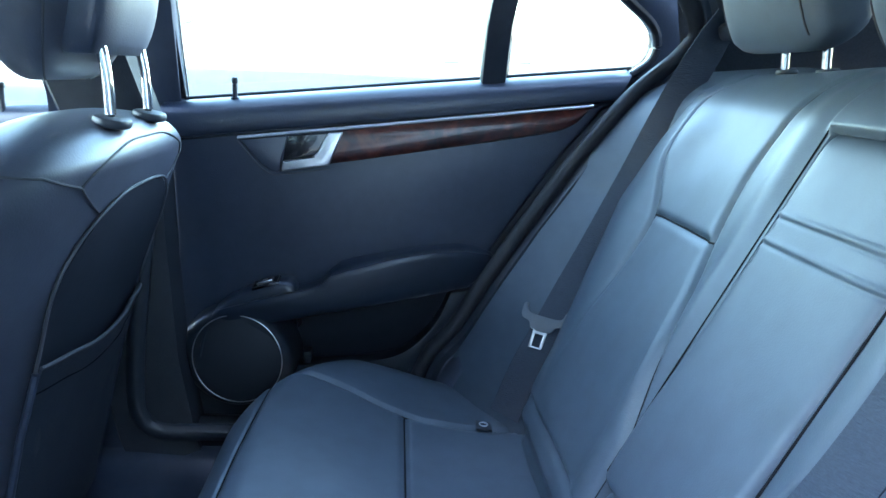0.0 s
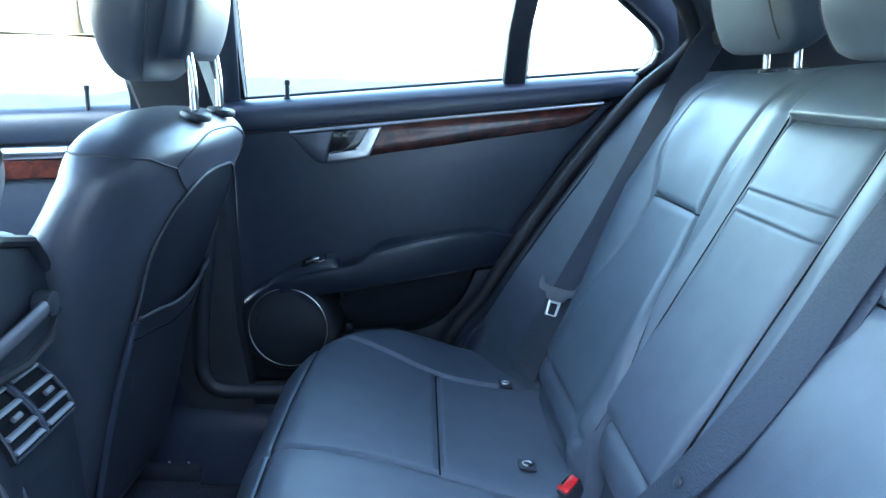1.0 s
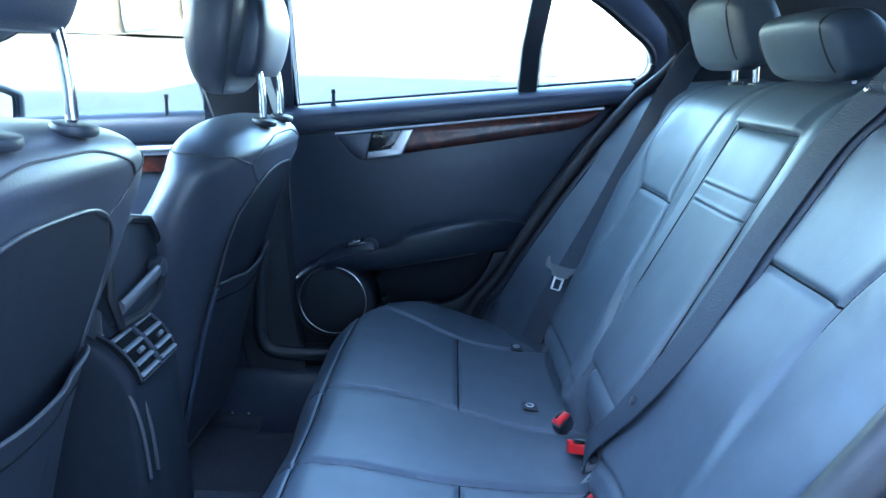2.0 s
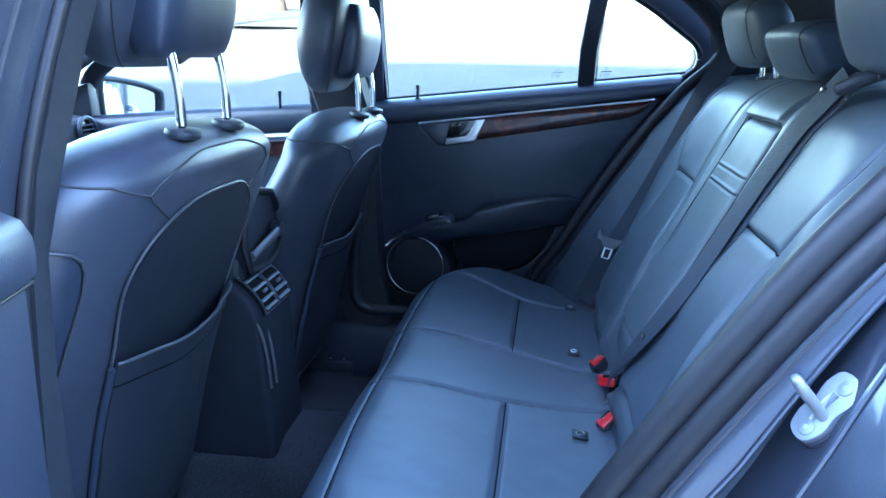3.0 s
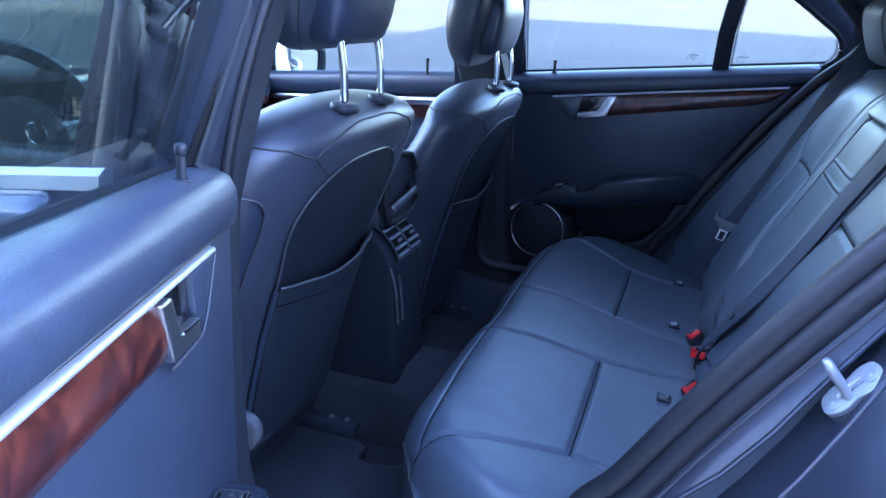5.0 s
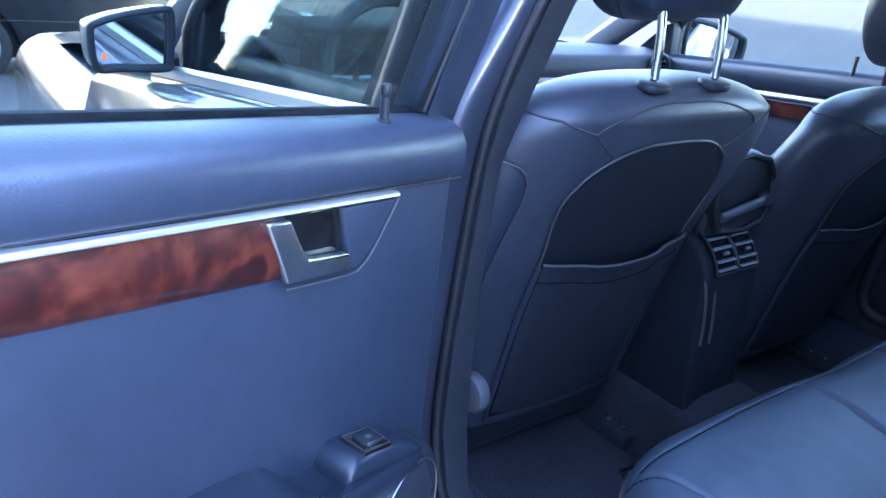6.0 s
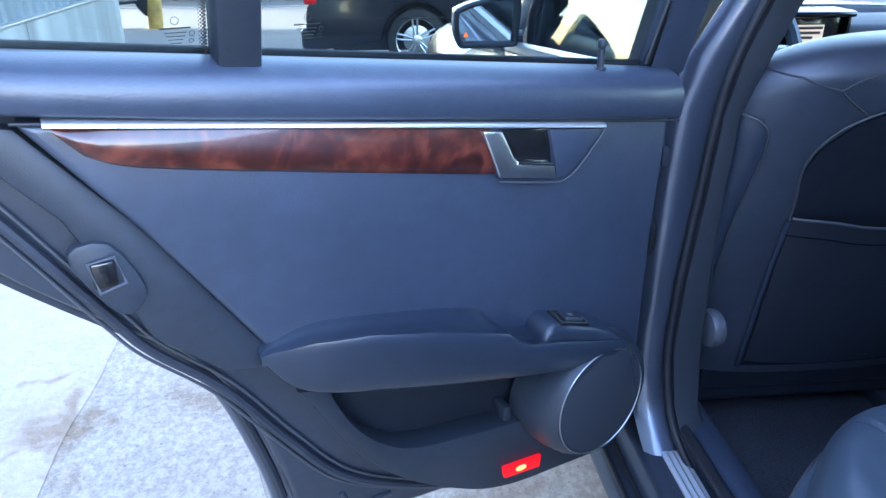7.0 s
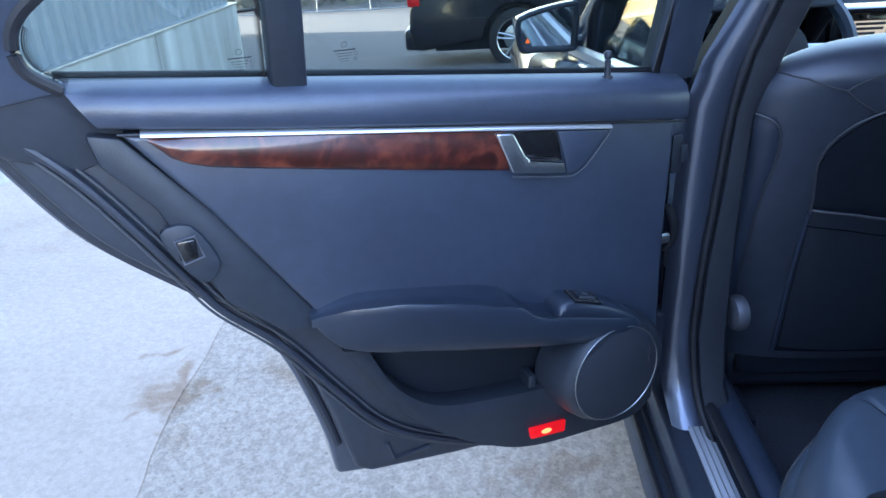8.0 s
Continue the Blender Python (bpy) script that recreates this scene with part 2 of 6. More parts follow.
def grid(fn, nu, nv, thick=0.02, down=(0, 0, -1)):
    """A closed pad: the surface fn(i / nu, j / nv) and a back pushed along down."""
    bm = bmesh.new()
    d = Vector(down) * thick
    top = [[bm.verts.new(fn(i / nu, j / nv)) for j in range(nv + 1)] for i in range(nu + 1)]
    rim = [(i, 0) for i in range(nu)] + [(nu, j) for j in range(nv)] + [(i, nv) for i in range(nu, 0, -1)] + [(0, j) for j in range(nv, 0, -1)]
    for i in range(nu):
        for j in range(nv):
            bm.faces.new((top[i][j], top[i + 1][j], top[i + 1][j + 1], top[i][j + 1]))
    low = [bm.verts.new(top[i][j].co + d) for i, j in rim]
    for k in range(len(rim)):
        m = (k + 1) % len(rim)
        a, b = top[rim[k][0]][rim[k][1]], top[rim[m][0]][rim[m][1]]
        bm.faces.new((a, low[k], low[m], b))
    bm.faces.new(low[::-1])
    return bm


def merged(*bms):
    """Pieces of one part joined into one mesh."""
    out = bms[0]
    for b in bms[1:]:
        me = bpy.data.meshes.new("piece")
        b.to_mesh(me)
        b.free()
        out.from_mesh(me)
        bpy.data.meshes.remove(me)
    return out


def moved(bm, m):
    bm.transform(m)
    return bm


def step(a, b, x):
    t = min(max((x - a) / (b - a), 0), 1)
    return t * t * (3 - 2 * t)


def groove(d, width=0.006, depth=0.005):
    return -depth * math.exp(-(d / width) ** 2)


def bent(table, x):
    """A smooth curve through the (x, value) pairs."""
    return lerp([(p.x, p.y) for p in smooth(table, 5)], x)


def lerp(table, x):
    """Straight lines between the (x, value) pairs."""
    for (a, p), (b, q) in zip(table, table[1:]):
        if x <= b:
            return p + (q - p) * max(0, (x - a)) / (b - a)
    return table[-1][1]

# ---------------------------------------------------------------- the ground and what stands on it


def ground_z(x, y):
    rise = 0.105 * min(max(y - 1.6, 0), 42) ** 1.0
    fall = 0.073 * min(max(-1.6 - x, 0), 30)
    return rise - fall * step(14, 2, y)


def ground_strip(xs, ys):
    bm = bmesh.new()
    vs = [[bm.verts.new((x, y, ground_z(x, y))) for y in ys] for x in xs]
    for a, b in zip(vs, vs[1:]):
        for i in range(len(ys) - 1):
            bm.faces.new((a[i], b[i], b[i + 1], a[i + 1]))
    return bm


def concrete(name, colour, rough, pits, blotch, stain):
    """Worn concrete: broad tone changes, ragged lighter and darker patches, aggregate, dark pits and brown stains."""
    m = material(name, colour, rough)
    t, links = m.node_tree, m.node_tree.links
    b = t.nodes["Principled BSDF"]
    at = t.nodes.new("ShaderNodeTexCoord").outputs["Object"]

    def noisy(scale, lo, hi, a, z, detail=6, twist=0.0):
        n, r = t.nodes.new("ShaderNodeTexNoise"), t.nodes.new("ShaderNodeMapRange")
        n.inputs["Scale"].default_value, n.inputs["Detail"].default_value, n.inputs["Distortion"].default_value = scale, detail, twist
        for k, v in (("From Min", lo), ("From Max", hi), ("To Min", a), ("To Max", z)):
            r.inputs[k].default_value = v
        links.new(at, n.inputs["Vector"])
        links.new(n.outputs["Fac"], r.inputs["Value"])
        return r.outputs[0]

    def times(a, f, tint=None):
        mix = t.nodes.new("ShaderNodeMix")
        mix.data_type, mix.blend_type = "RGBA", "MULTIPLY"
        mix.inputs["Factor"].default_value = 1
        if isinstance(a, tuple):
            mix.inputs["A"].default_value = (*a, 1)
        else:
            links.new(a, mix.inputs["A"])
        if tint:
            mix.inputs["B"].default_value = (*tint, 1)
            links.new(f, mix.inputs["Factor"])
        else:
            links.new(f, mix.inputs["B"])
        return mix.outputs["Result"]
    col = times(colour, noisy(0.8, 0.35, 0.65, 0.94, 1.06))
    col = times(col, noisy(6, 0.40, 0.60, 1 - 0.4 * blotch, 1 + 0.4 * blotch, 9, 0.7))
    col = times(col, noisy(42, 0.44, 0.56, 1 - blotch, 1 + blotch, 5, 0.4))
    col = times(col, noisy(110, 0.42, 0.58, 1 - 0.8 * blotch, 1 + 0.8 * blotch, 3))
    col = times(col, noisy(260, 0.40, 0.60, 0.94, 1.05, 2))
    v, r = t.nodes.new("ShaderNodeTexVoronoi"), t.nodes.new("ShaderNodeMapRange")
    v.inputs["Scale"].default_value = 26
    for k, q in (("From Min", 0.05), ("From Max", 0.16), ("To Min", 1 - pits), ("To Max", 1.0)):
        r.inputs[k].default_value = q
    links.new(at, v.inputs["Vector"])
    links.new(v.outputs["Distance"], r.inputs["Value"])
    col = times(col, r.outputs[0])
    col = times(col, noisy(2.1, 0.58, 0.68, 0.0, stain, 8, 0.8), (0.70, 0.58, 0.46))
    # one ragged brown spill where the slabs meet, and a fainter one under the door
    for c, size, depth in (((-1.18, -1.845, 0), (3.8, 8.5, 1), 0.95), ((-0.86, -0.80, 0), (12.0, 5.0, 1), 0.6)):
        mp, ln, w, r = (t.nodes.new("ShaderNode" + k) for k in ("Mapping", "VectorMath", "Math", "MapRange"))
        mp.vector_type = "TEXTURE"
        mp.inputs["Location"].default_value, mp.inputs["Rotation"].default_value = c, (0, 0, 0.5)
        mp.inputs["Scale"].default_value = [1 / q for q in size]
        ln.operation, w.operation = "LENGTH", "ADD"
        links.new(at, mp.inputs["Vector"])
        links.new(mp.outputs[0], ln.inputs[0])
        links.new(ln.outputs["Value"], w.inputs[0])
        links.new(noisy(9, 0.25, 0.75, -0.9, 0.9, 8, 0.5), w.inputs[1])
        for k, q in (("From Min", 0.30), ("From Max", 0.75), ("To Min", depth), ("To Max", 0.0)):
            r.inputs[k].default_value = q
        links.new(w.outputs[0], r.inputs["Value"])
        col = times(col, r.outputs[0], (0.66, 0.56, 0.46))
    links.new(col, b.inputs["Base Color"])
    bp = t.nodes.new("ShaderNodeBump")
    bp.inputs["Strength"].default_value, bp.inputs["Distance"].default_value = 0.5, 0.006
    links.new(noisy(34, 0.3, 0.7, 0.0, 1.0, 8), bp.inputs["Height"])
    links.new(bp.outputs[0], b.inputs["Normal"])
    return m


CONCRETE = concrete("worn_concrete", (0.345, 0.289, 0.217), 0.88, 0.35, 0.115, 0.8)
SLAB = concrete("smooth_concrete", (0.400, 0.330, 0.252), 0.82, 0.16, 0.04, 0.25)
gx = [-400, -120, -60, -40, -31.6, -26, -20, -15, -12, -9, -7, -5, -4, -3, -2.4, -1.6, 0, 3, 6, 12, 25, 60, 200, 400]
gy = [-400, -100, -40, -15, -6, -3, -1, 0, 1.6, 2.5, 4, 7, 10, 14, 20, 30, 43.6, 60, 120, 400]
solid("ground", ground_strip(gx, gy), CONCRETE, "pale worn concrete yard with stains and exposed aggregate", "ground", "structure")
# a smoother, newer slab beside the rear wheel, one shallow joint away
xs = [-8.6, -7, -5, -4, -3, -2.4, -2.0, -1.6, -1.0, -0.5, 0, 2, 4, 8]
sl = bmesh.new()
xs = [x + d for x, w in zip(xs, [q - p for p, q in zip(xs, xs[1:])]) for d in [w * k / 6 for k in range(6)]] + [xs[-1]]
rows = [[sl.verts.new((x, y, ground_z(x, y) + 0.004)) for y in (-3.9, -1.757 + 0.0685 * x + 0.012 * math.sin(x * 7.3) + 0.010 * noise.noise((x * 9, 2.0, 0)))] for x in xs]
for r, x in zip(rows, xs):
    r.append(sl.verts.new((x, r[1].co.y + 0.006, r[1].co.z - 0.03)))
for a, b in zip(rows, rows[1:]):
    for i in (0, 1):
        sl.faces.new((a[i], b[i], b[i + 1], a[i + 1]))
solid("pavement", sl, SLAB, "smooth light grey concrete slab laid against rough concrete", "pavement", "structure")

rd = ground_strip([x for x in gx if x < 70 and x > -70], [1.25, 1.6, 2.5, 4, 7, 10, 14, 20, 22.4])
for v in rd.verts:
    v.co.z += 0.005
solid("road", rd, ASPHALT, "grey asphalt lane, half in shade and half in sun", "road", "structure")
yd = ground_strip([-60, -40, -31.6, -26, -20, -15, -12, -9, -7, -5.4], [-12, -3.85, -1, 0, 1.24])
for v in yd.verts:
    v.co.z += 0.010
solid("road", yd, ASPHALT, "grey asphalt yard before the parked vehicle", "road", "structure")

# ---------------------------------------------------------------- building beside the yard
CORRUGATED = material("painted_corrugated_steel", (0.21, 0.24, 0.262), 0.5, metal=0.2, grain=0.05, scale=30, stain=0.10, stain_scale=1.2)
PLINTH = material("weathered_concrete", (0.31, 0.305, 0.28), 0.9, grain=0.12, scale=12, stain=0.36, stain_scale=3.2, bump=0.3, bump_scale=40, spread=(1, 1, 0.07))
GUTTER = material("zinc", (0.45, 0.46, 0.46), 0.4, metal=0.7, grain=0.1, scale=12)


def building():
    b = thing("warehouse", "corrugated steel warehouse on a stained concrete plinth", "building", (-8.7, -4.0, -0.5))
    x0, x1, y, top = -8.7, 16.0, -4.0, 3.72
    bm = bmesh.new()
    pitch, prof = 0.17, ((0, 0), (0.045, 0), (0.07, 0.032), (0.13, 0.032), (0.155, 0))
    pts = []
    k = 0
    while x0 + k * pitch < x1:
        pts += [(x0 + k * pitch + a, y + d) for a, d in prof]
        k += 1
    lo = [bm.verts.new((a, d, 0.36)) for a, d in pts]
    hi = [bm.verts.new((a, d, top)) for a, d in pts]
    for i in range(len(pts) - 1):
        bm.faces.new((lo[i], lo[i + 1], hi[i + 1], hi[i]))
    part("wall", bm, CORRUGATED, b)
    part("end_wall", box((x0, -12, -0.6), (x0 + 0.15, y - 0.02, top), 0.01), CORRUGATED, b)
    part("core", box((x0 + 0.16, -12, -0.6), (x1, y - 0.06, top - 0.02), 0.0), CORRUGATED, b)
    for i in range(10):
        a = x0 - 0.03 + i * 2.48
        part("plinth", box((a, y - 0.06, -0.75), (a + 2.47, y + 0.10, 0.37 + 0.003 * (i % 3)), 0.012), PLINTH, b)
    part("flashing", box((x0 - 0.03, y - 0.04, 0.373), (x1, y + 0.115, 0.392), 0.004), GUTTER, b)
    # never in view; added so that its shadow covers the yard
    part("shade_block", box((-19.5, -34, -1.4), (x0 - 0.1, -11.2, 4.6), 0.02), CORRUGATED, b, "unseen block added to shade the yard")
    part("roof", box((x0 - 0.2, -12.2, top), (x1 + 0.2, y + 0.2, top + 0.12), 0.02), GUTTER, b)


building()


def wheel(parent, c, r, width, spokes, side):
    """A tyre with an alloy rim, axis along y; side: +1 or -1, the way its face looks."""
    prof = ((0.70, 0.5), (0.86, 0.5), (0.97, 0.40), (1.0, 0.2), (1.0, -0.2), (0.97, -0.40), (0.86, -0.5), (0.70, -0.5))
    rings = []
    for i in range(40):
        a = i * 2 * math.pi / 40
        rings.append([(c[0] + r * q * math.cos(a), c[1] + width * w, c[2] + r * q * math.sin(a)) for q, w in prof])
    rings.append(rings[0])
    w = part("wheel", loft(rings, cap=False), TYRE, parent, "black tyre on a silver alloy rim")
    f = c[1] + side * width * 0.42
    bits = [ring((c[0], f, c[2]), r * 0.70, (0, 1, 0), r * 0.035, 40), disc((c[0], f - side * 0.02, c[2]), r * 0.17, (0, side, 0), 0.03, 20)]
    for k in range(spokes):
        a = k * 2 * math.pi / spokes + 0.2
        for da in (-0.12, 0.12):
            p = [(c[0] + r * q * math.cos(a + da * s), f - side * d, c[2] + r * q * math.sin(a + da * s)) for q, s, d in ((0.12, 2.0, 0.015), (0.4, 1.5, 0.012), (0.69, 1.0, 0.0))]
            bits.append(tube(p, 0, 8, flat=(r * 0.05, r * 0.035), up=(0, 1, 0)))
    part("rim", merged(*bits), ALLOY, w)
    part("brake_disc", disc((c[0], c[1], c[2]), r * 0.45, (0, side, 0), 0.02, 24), STEEL, w)


def parked_car(name, label, at, heading, paint, length, width, height, radius, suv=True):
    """A whole car built nose along -x, then turned and set down."""
    th = thing(name, label, "car", at)
    L, W, H = length, width, height
    m = Matrix.Translation(at) @ pose(0, 0, 0, 0, 0, heading)
    made = []

    def add(n, bm, mat, parent=None, lab=""):
        made.append(part(n, bm, mat, parent or th, lab))
        return made[-1]
    ax = (-L * 0.5 + L * 0.19, L * 0.5 - L * 0.26)
    base, belt = 0.26, H * 0.60
    side = [(-L / 2 + 0.06, base + 0.1), (-L / 2, base + 0.3), (-L / 2 + 0.08, belt - 0.22), (-L / 2 + 0.5, belt - 0.12), (-L * 0.22, belt - 0.02), (L * 0.3, belt),
            (L / 2 - 0.10, belt - 0.03), (L / 2 - 0.02, belt - 0.3), (L / 2, base + 0.25), (L / 2 - 0.1, base)]
    for x in ax[::-1]:
        side += [(x + radius * 1.14 * math.cos(a), radius + radius * 1.14 * math.sin(a)) for a in [i * math.pi / 10 for i in range(0, 11)]]
    body = prism([(a, max(b, 0.2)) for a, b in side], -W / 2, W / 2, "y", 0.05, 3)
    add("body", moved(body, m), paint)
    cab = [(-L * 0.24, belt - 0.03), (-L * 0.08, H - 0.06), (L * 0.02, H), (L * 0.30, H - 0.04), (L * 0.42, belt + 0.12), (L * 0.45, belt - 0.03)]
    top = prism(cab, -W / 2 + 0.05, W / 2 - 0.05, "y", 0.03, 2)
    for v in top.verts:
        v.co.y *= 1 - 0.22 * max(0, v.co.z - belt) / (H - belt)
    add("roof", moved(top, m), paint)
    for s in (-1, 1):
        for a, b in ((-0.17, 0.04), (0.06, 0.25), (0.27, 0.38)):
            ztop = H - 0.13
            pts = [(L * a + (0.10 if a < 0 else 0), belt + 0.03), (L * b, belt + 0.03), (L * b - (0.12 if b > 0.3 else 0), ztop - (0.08 if b > 0.3 else 0)), (L * a + (0.34 if a < 0 else 0), ztop)]
            w = prism(pts, s * (W / 2 - 0.056), s * (W / 2 - 0.044), "y", 0.002)
            for v in w.verts:
                v.co.y *= 1 - 0.22 * max(0, v.co.z - belt) / (H - belt)
            add("window", moved(w, m), DARKGLASS)
        add("tail_light", moved(box((L / 2 - 0.16, s * W / 2 - 0.12, belt - 0.22), (L / 2 + 0.005, s * W / 2 + 0.004, belt - 0.08), 0.02), m), LENS)
        add("headlight", moved(box((-L / 2 + 0.02, s * W / 2 - 0.25, belt - 0.33), (-L / 2 + 0.25, s * W / 2 - 0.01, belt - 0.2), 0.02), m), SATIN)
        add("door_mirror", moved(box((-L * 0.2, s * (W / 2 + 0.02), belt - 0.0), (-L * 0.2 + 0.1, s * (W / 2 + 0.2), belt + 0.14), 0.03), m), paint)
        add("skirt", moved(box((ax[0] + 0.5, s * (W / 2 - 0.01) - 0.012, base), (ax[1] - 0.5, s * (W / 2 - 0.01) + 0.012, base + 0.10), 0.01), m), PLASTIC)
        for dz in (-0.02, -0.3):
            add("body_line", moved(box((-L * 0.35, s * W / 2 - 0.004, belt + dz - 0.09), (L * 0.42, s * W / 2 + 0.004, belt + dz - 0.082), 0.001), m), paint)
    add("rear_window", moved(box((L * 0.418, -W * 0.36, belt + 0.05), (L * 0.445, W * 0.36, belt + 0.28), 0.01), m @ pose(0, 0, 0)), DARKGLASS)
    add("rear_bumper", moved(box((L / 2 - 0.12, -W / 2 + 0.02, base + 0.02), (L / 2 + 0.06, W / 2 - 0.02, base + 0.28), 0.05, 3), m), paint)
    add("underbody", moved(box((-L / 2 + 0.35, -W / 2 + 0.27, 0.22), (L / 2 - 0.30, W / 2 - 0.27, belt - 0.1), 0.03), m), PLASTIC)
    add("exhaust", moved(tube([(L / 2 - 0.2, -W * 0.3, base + 0.02), (L / 2 + 0.05, -W * 0.3, base + 0.02)], 0.04), m), CHROME)
    for x in ax:
        for s in (-1, 1):
            n = len(scene.collection.objects)
            wheel(th, (x, s * (W / 2 - 0.13), radius), radius, 0.25, 5, s)
            for o in list(scene.collection.objects)[n:]:
                o.data.transform(m)
    return th


parked_car("parked_suv", "black sport utility vehicle with silver five-spoke wheels, parked in the yard", (-9.95, 0.75, -0.61), 270, BLACKPAINT, 5.2, 1.94, 1.72, 0.375)
parked_car("parked_car", "white sedan parked far off in the sun", (-24.0, 25.0, ground_z(-24, 25)), 20, WHITEPAINT, 4.6, 1.8, 1.45, 0.33)

# ---------------------------------------------------------------- trees and verge
BARK = material("bark", (0.050, 0.036, 0.027), 0.95, grain=0.4, scale=14, stain=0.2, stain_scale=2, bump=0.9, bump_scale=20, spread=(1, 1, 0.3))
LEAF = material("leaf", (0.060, 0.095, 0.030), 0.6, grain=0.4, scale=5, stain=0.3, stain_scale=0.5)
YELLOW = material("worn_yellow_paint", (0.42, 0.25, 0.06), 0.55, grain=0.2, scale=12, stain=0.35, stain_scale=3)
GUTTERBLACK = material("black_steel", (0.020, 0.020, 0.022), 0.5, grain=0.15, scale=20)
VERGE = material("dry_grass", (0.062, 0.052, 0.028), 0.95, grain=0.5, scale=30, stain=0.4, stain_scale=0.8, bump=0.8, bump_scale=40)


def tree(at, height, girth, seed):
    rnd = random.Random(seed)
    th = thing("tree", "mature street tree with a thick rough trunk and spreading leafy crown", "tree", at, "trees on the verge")
    x, y, z = at
    bits = []
    trunk = [(x + rnd.uniform(-0.05, 0.05) * k, y + rnd.uniform(-0.05, 0.05) * k, z - 0.1 + height * 0.09 * k) for k in range(6)]
    rings = []
    for i, p in enumerate(smooth(trunk, 3)):
        r = girth * (1.35 if i == 0 else 1.12 if i == 1 else 1 - 0.03 * i)
        rings.append([p + Vector((r * math.cos(a) * (1 + 0.08 * math.sin(3 * a + seed)), r * math.sin(a), 0)) for a in [k * math.pi / 7 for k in range(14)]])
    bits.append(loft(rings))
    tips = []
    for k in range(9):
        a, up = k * 2.4 + rnd.random(), rnd.uniform(0.35, 0.9)
        s = Vector(trunk[-1]) - Vector((0, 0, rnd.uniform(0, height * 0.12)))
        e = s + Vector((math.cos(a), math.sin(a), up)) * height * rnd.uniform(0.22, 0.36)
        mid = (s + e) / 2 + Vector((0, 0, 0.1 * height * rnd.random()))
        pts = smooth([s, mid, e], 4)
        bits.append(loft([[p + Vector((math.cos(b), math.sin(b), 0)) * girth * 0.42 * (1 - 0.8 * i / len(pts)) for b in [q * math.pi / 3 for q in range(6)]] for i, p in enumerate(pts)]))
        tips += [mid, e, (mid + e) / 2]
    part("trunk", merged(*bits), BARK, th)
    verts, faces = [], []
    for tip in tips:
        for _ in range(110):
            c = tip + Vector([rnd.gauss(0, 1) for _ in range(3)]) * height * 0.065
            u, v = Vector([rnd.gauss(0, 1) for _ in range(3)]).normalized(), Vector([rnd.gauss(0, 1) for _ in range(3)]).normalized()
            s = rnd.uniform(0.10, 0.22)
            n = len(verts)
            verts += [c - u * s, c + v * s * 0.45, c + u * s, c - v * s * 0.45]
            faces.append((n, n + 1, n + 2, n + 3))
    me = bpy.data.meshes.new("crown")
    me.from_pydata(verts, [], faces)
    me.materials.append(LEAF)
    cr = new("crown", me)
    cr.parent, cr.matrix_parent_inverse = th, Matrix.Translation(-Vector(at))


for k, (x, y, g) in enumerate(((-8.8, 18.4, 0.29), (-9.9, 26.0, 0.25))):
    tree((x, y, ground_z(x, y)), 7.5 + (k % 3), g, k + 3)
vg = ground_strip([-11.5, -10.6, -9.6, -8.6, -7.6, -6.6, -5.6], [17.6, 18.6, 20.0, 22.0, 24.5, 27.5])
for v in vg.verts:
    v.co.z += 0.06
    v.co.x += 0.35 * math.sin(v.co.y * 2.1) - 0.22 * (v.co.y - 18)
    v.co.y += 0.5 * math.sin(v.co.x * 1.9)
solid("verge", vg, VERGE, "dry grass verge round the trees", "grass", "structure")


def yellow_post():
    """Leaning steel post with a dark bracket and a short arm, standing in the yard behind the warehouse."""
    x, y = -17.4, -5.86
    z = ground_z(x, y)
    th = thing("steel_post", "worn yellow steel post with a black bracket and arm", "post", (x, y, z))
    at = [(0.0, -0.02, 0.16), (0.35, 0.0, 0.17), (0.75, 0.03, 0.15), (1.2, 0.08, 0.13), (1.6, 0.12, 0.11)]
    part("mast", loft([[(x + r * 0.7 * math.cos(a), y + o + r * math.sin(a), z + h) for a in [k * math.pi / 8 for k in range(16)]] for h, o, r in at]), YELLOW, th, "tapered yellow mast")
    part("base_plate", box((x - 0.24, y - 0.26, z - 0.02), (x + 0.24, y + 0.22, z + 0.03), 0.01), YELLOW, th)
    part("bracket", prism(smooth([(y - 0.17, z + 0.30), (y - 0.30, z + 0.42), (y - 0.40, z + 0.62), (y - 0.30, z + 0.66), (y - 0.22, z + 0.95), (y - 0.12, z + 0.90), (y - 0.14, z + 0.55)], 3, True), x - 0.05, x + 0.07, "x", 0.01), GUTTERBLACK, th, "black steel bracket")
    part("arm", tube([(x, y - 0.34, z + 0.60), (x, y - 0.62, z + 0.58), (x - 0.02, y - 0.95, z + 0.55)], 0.035, 8), GUTTERBLACK, th)


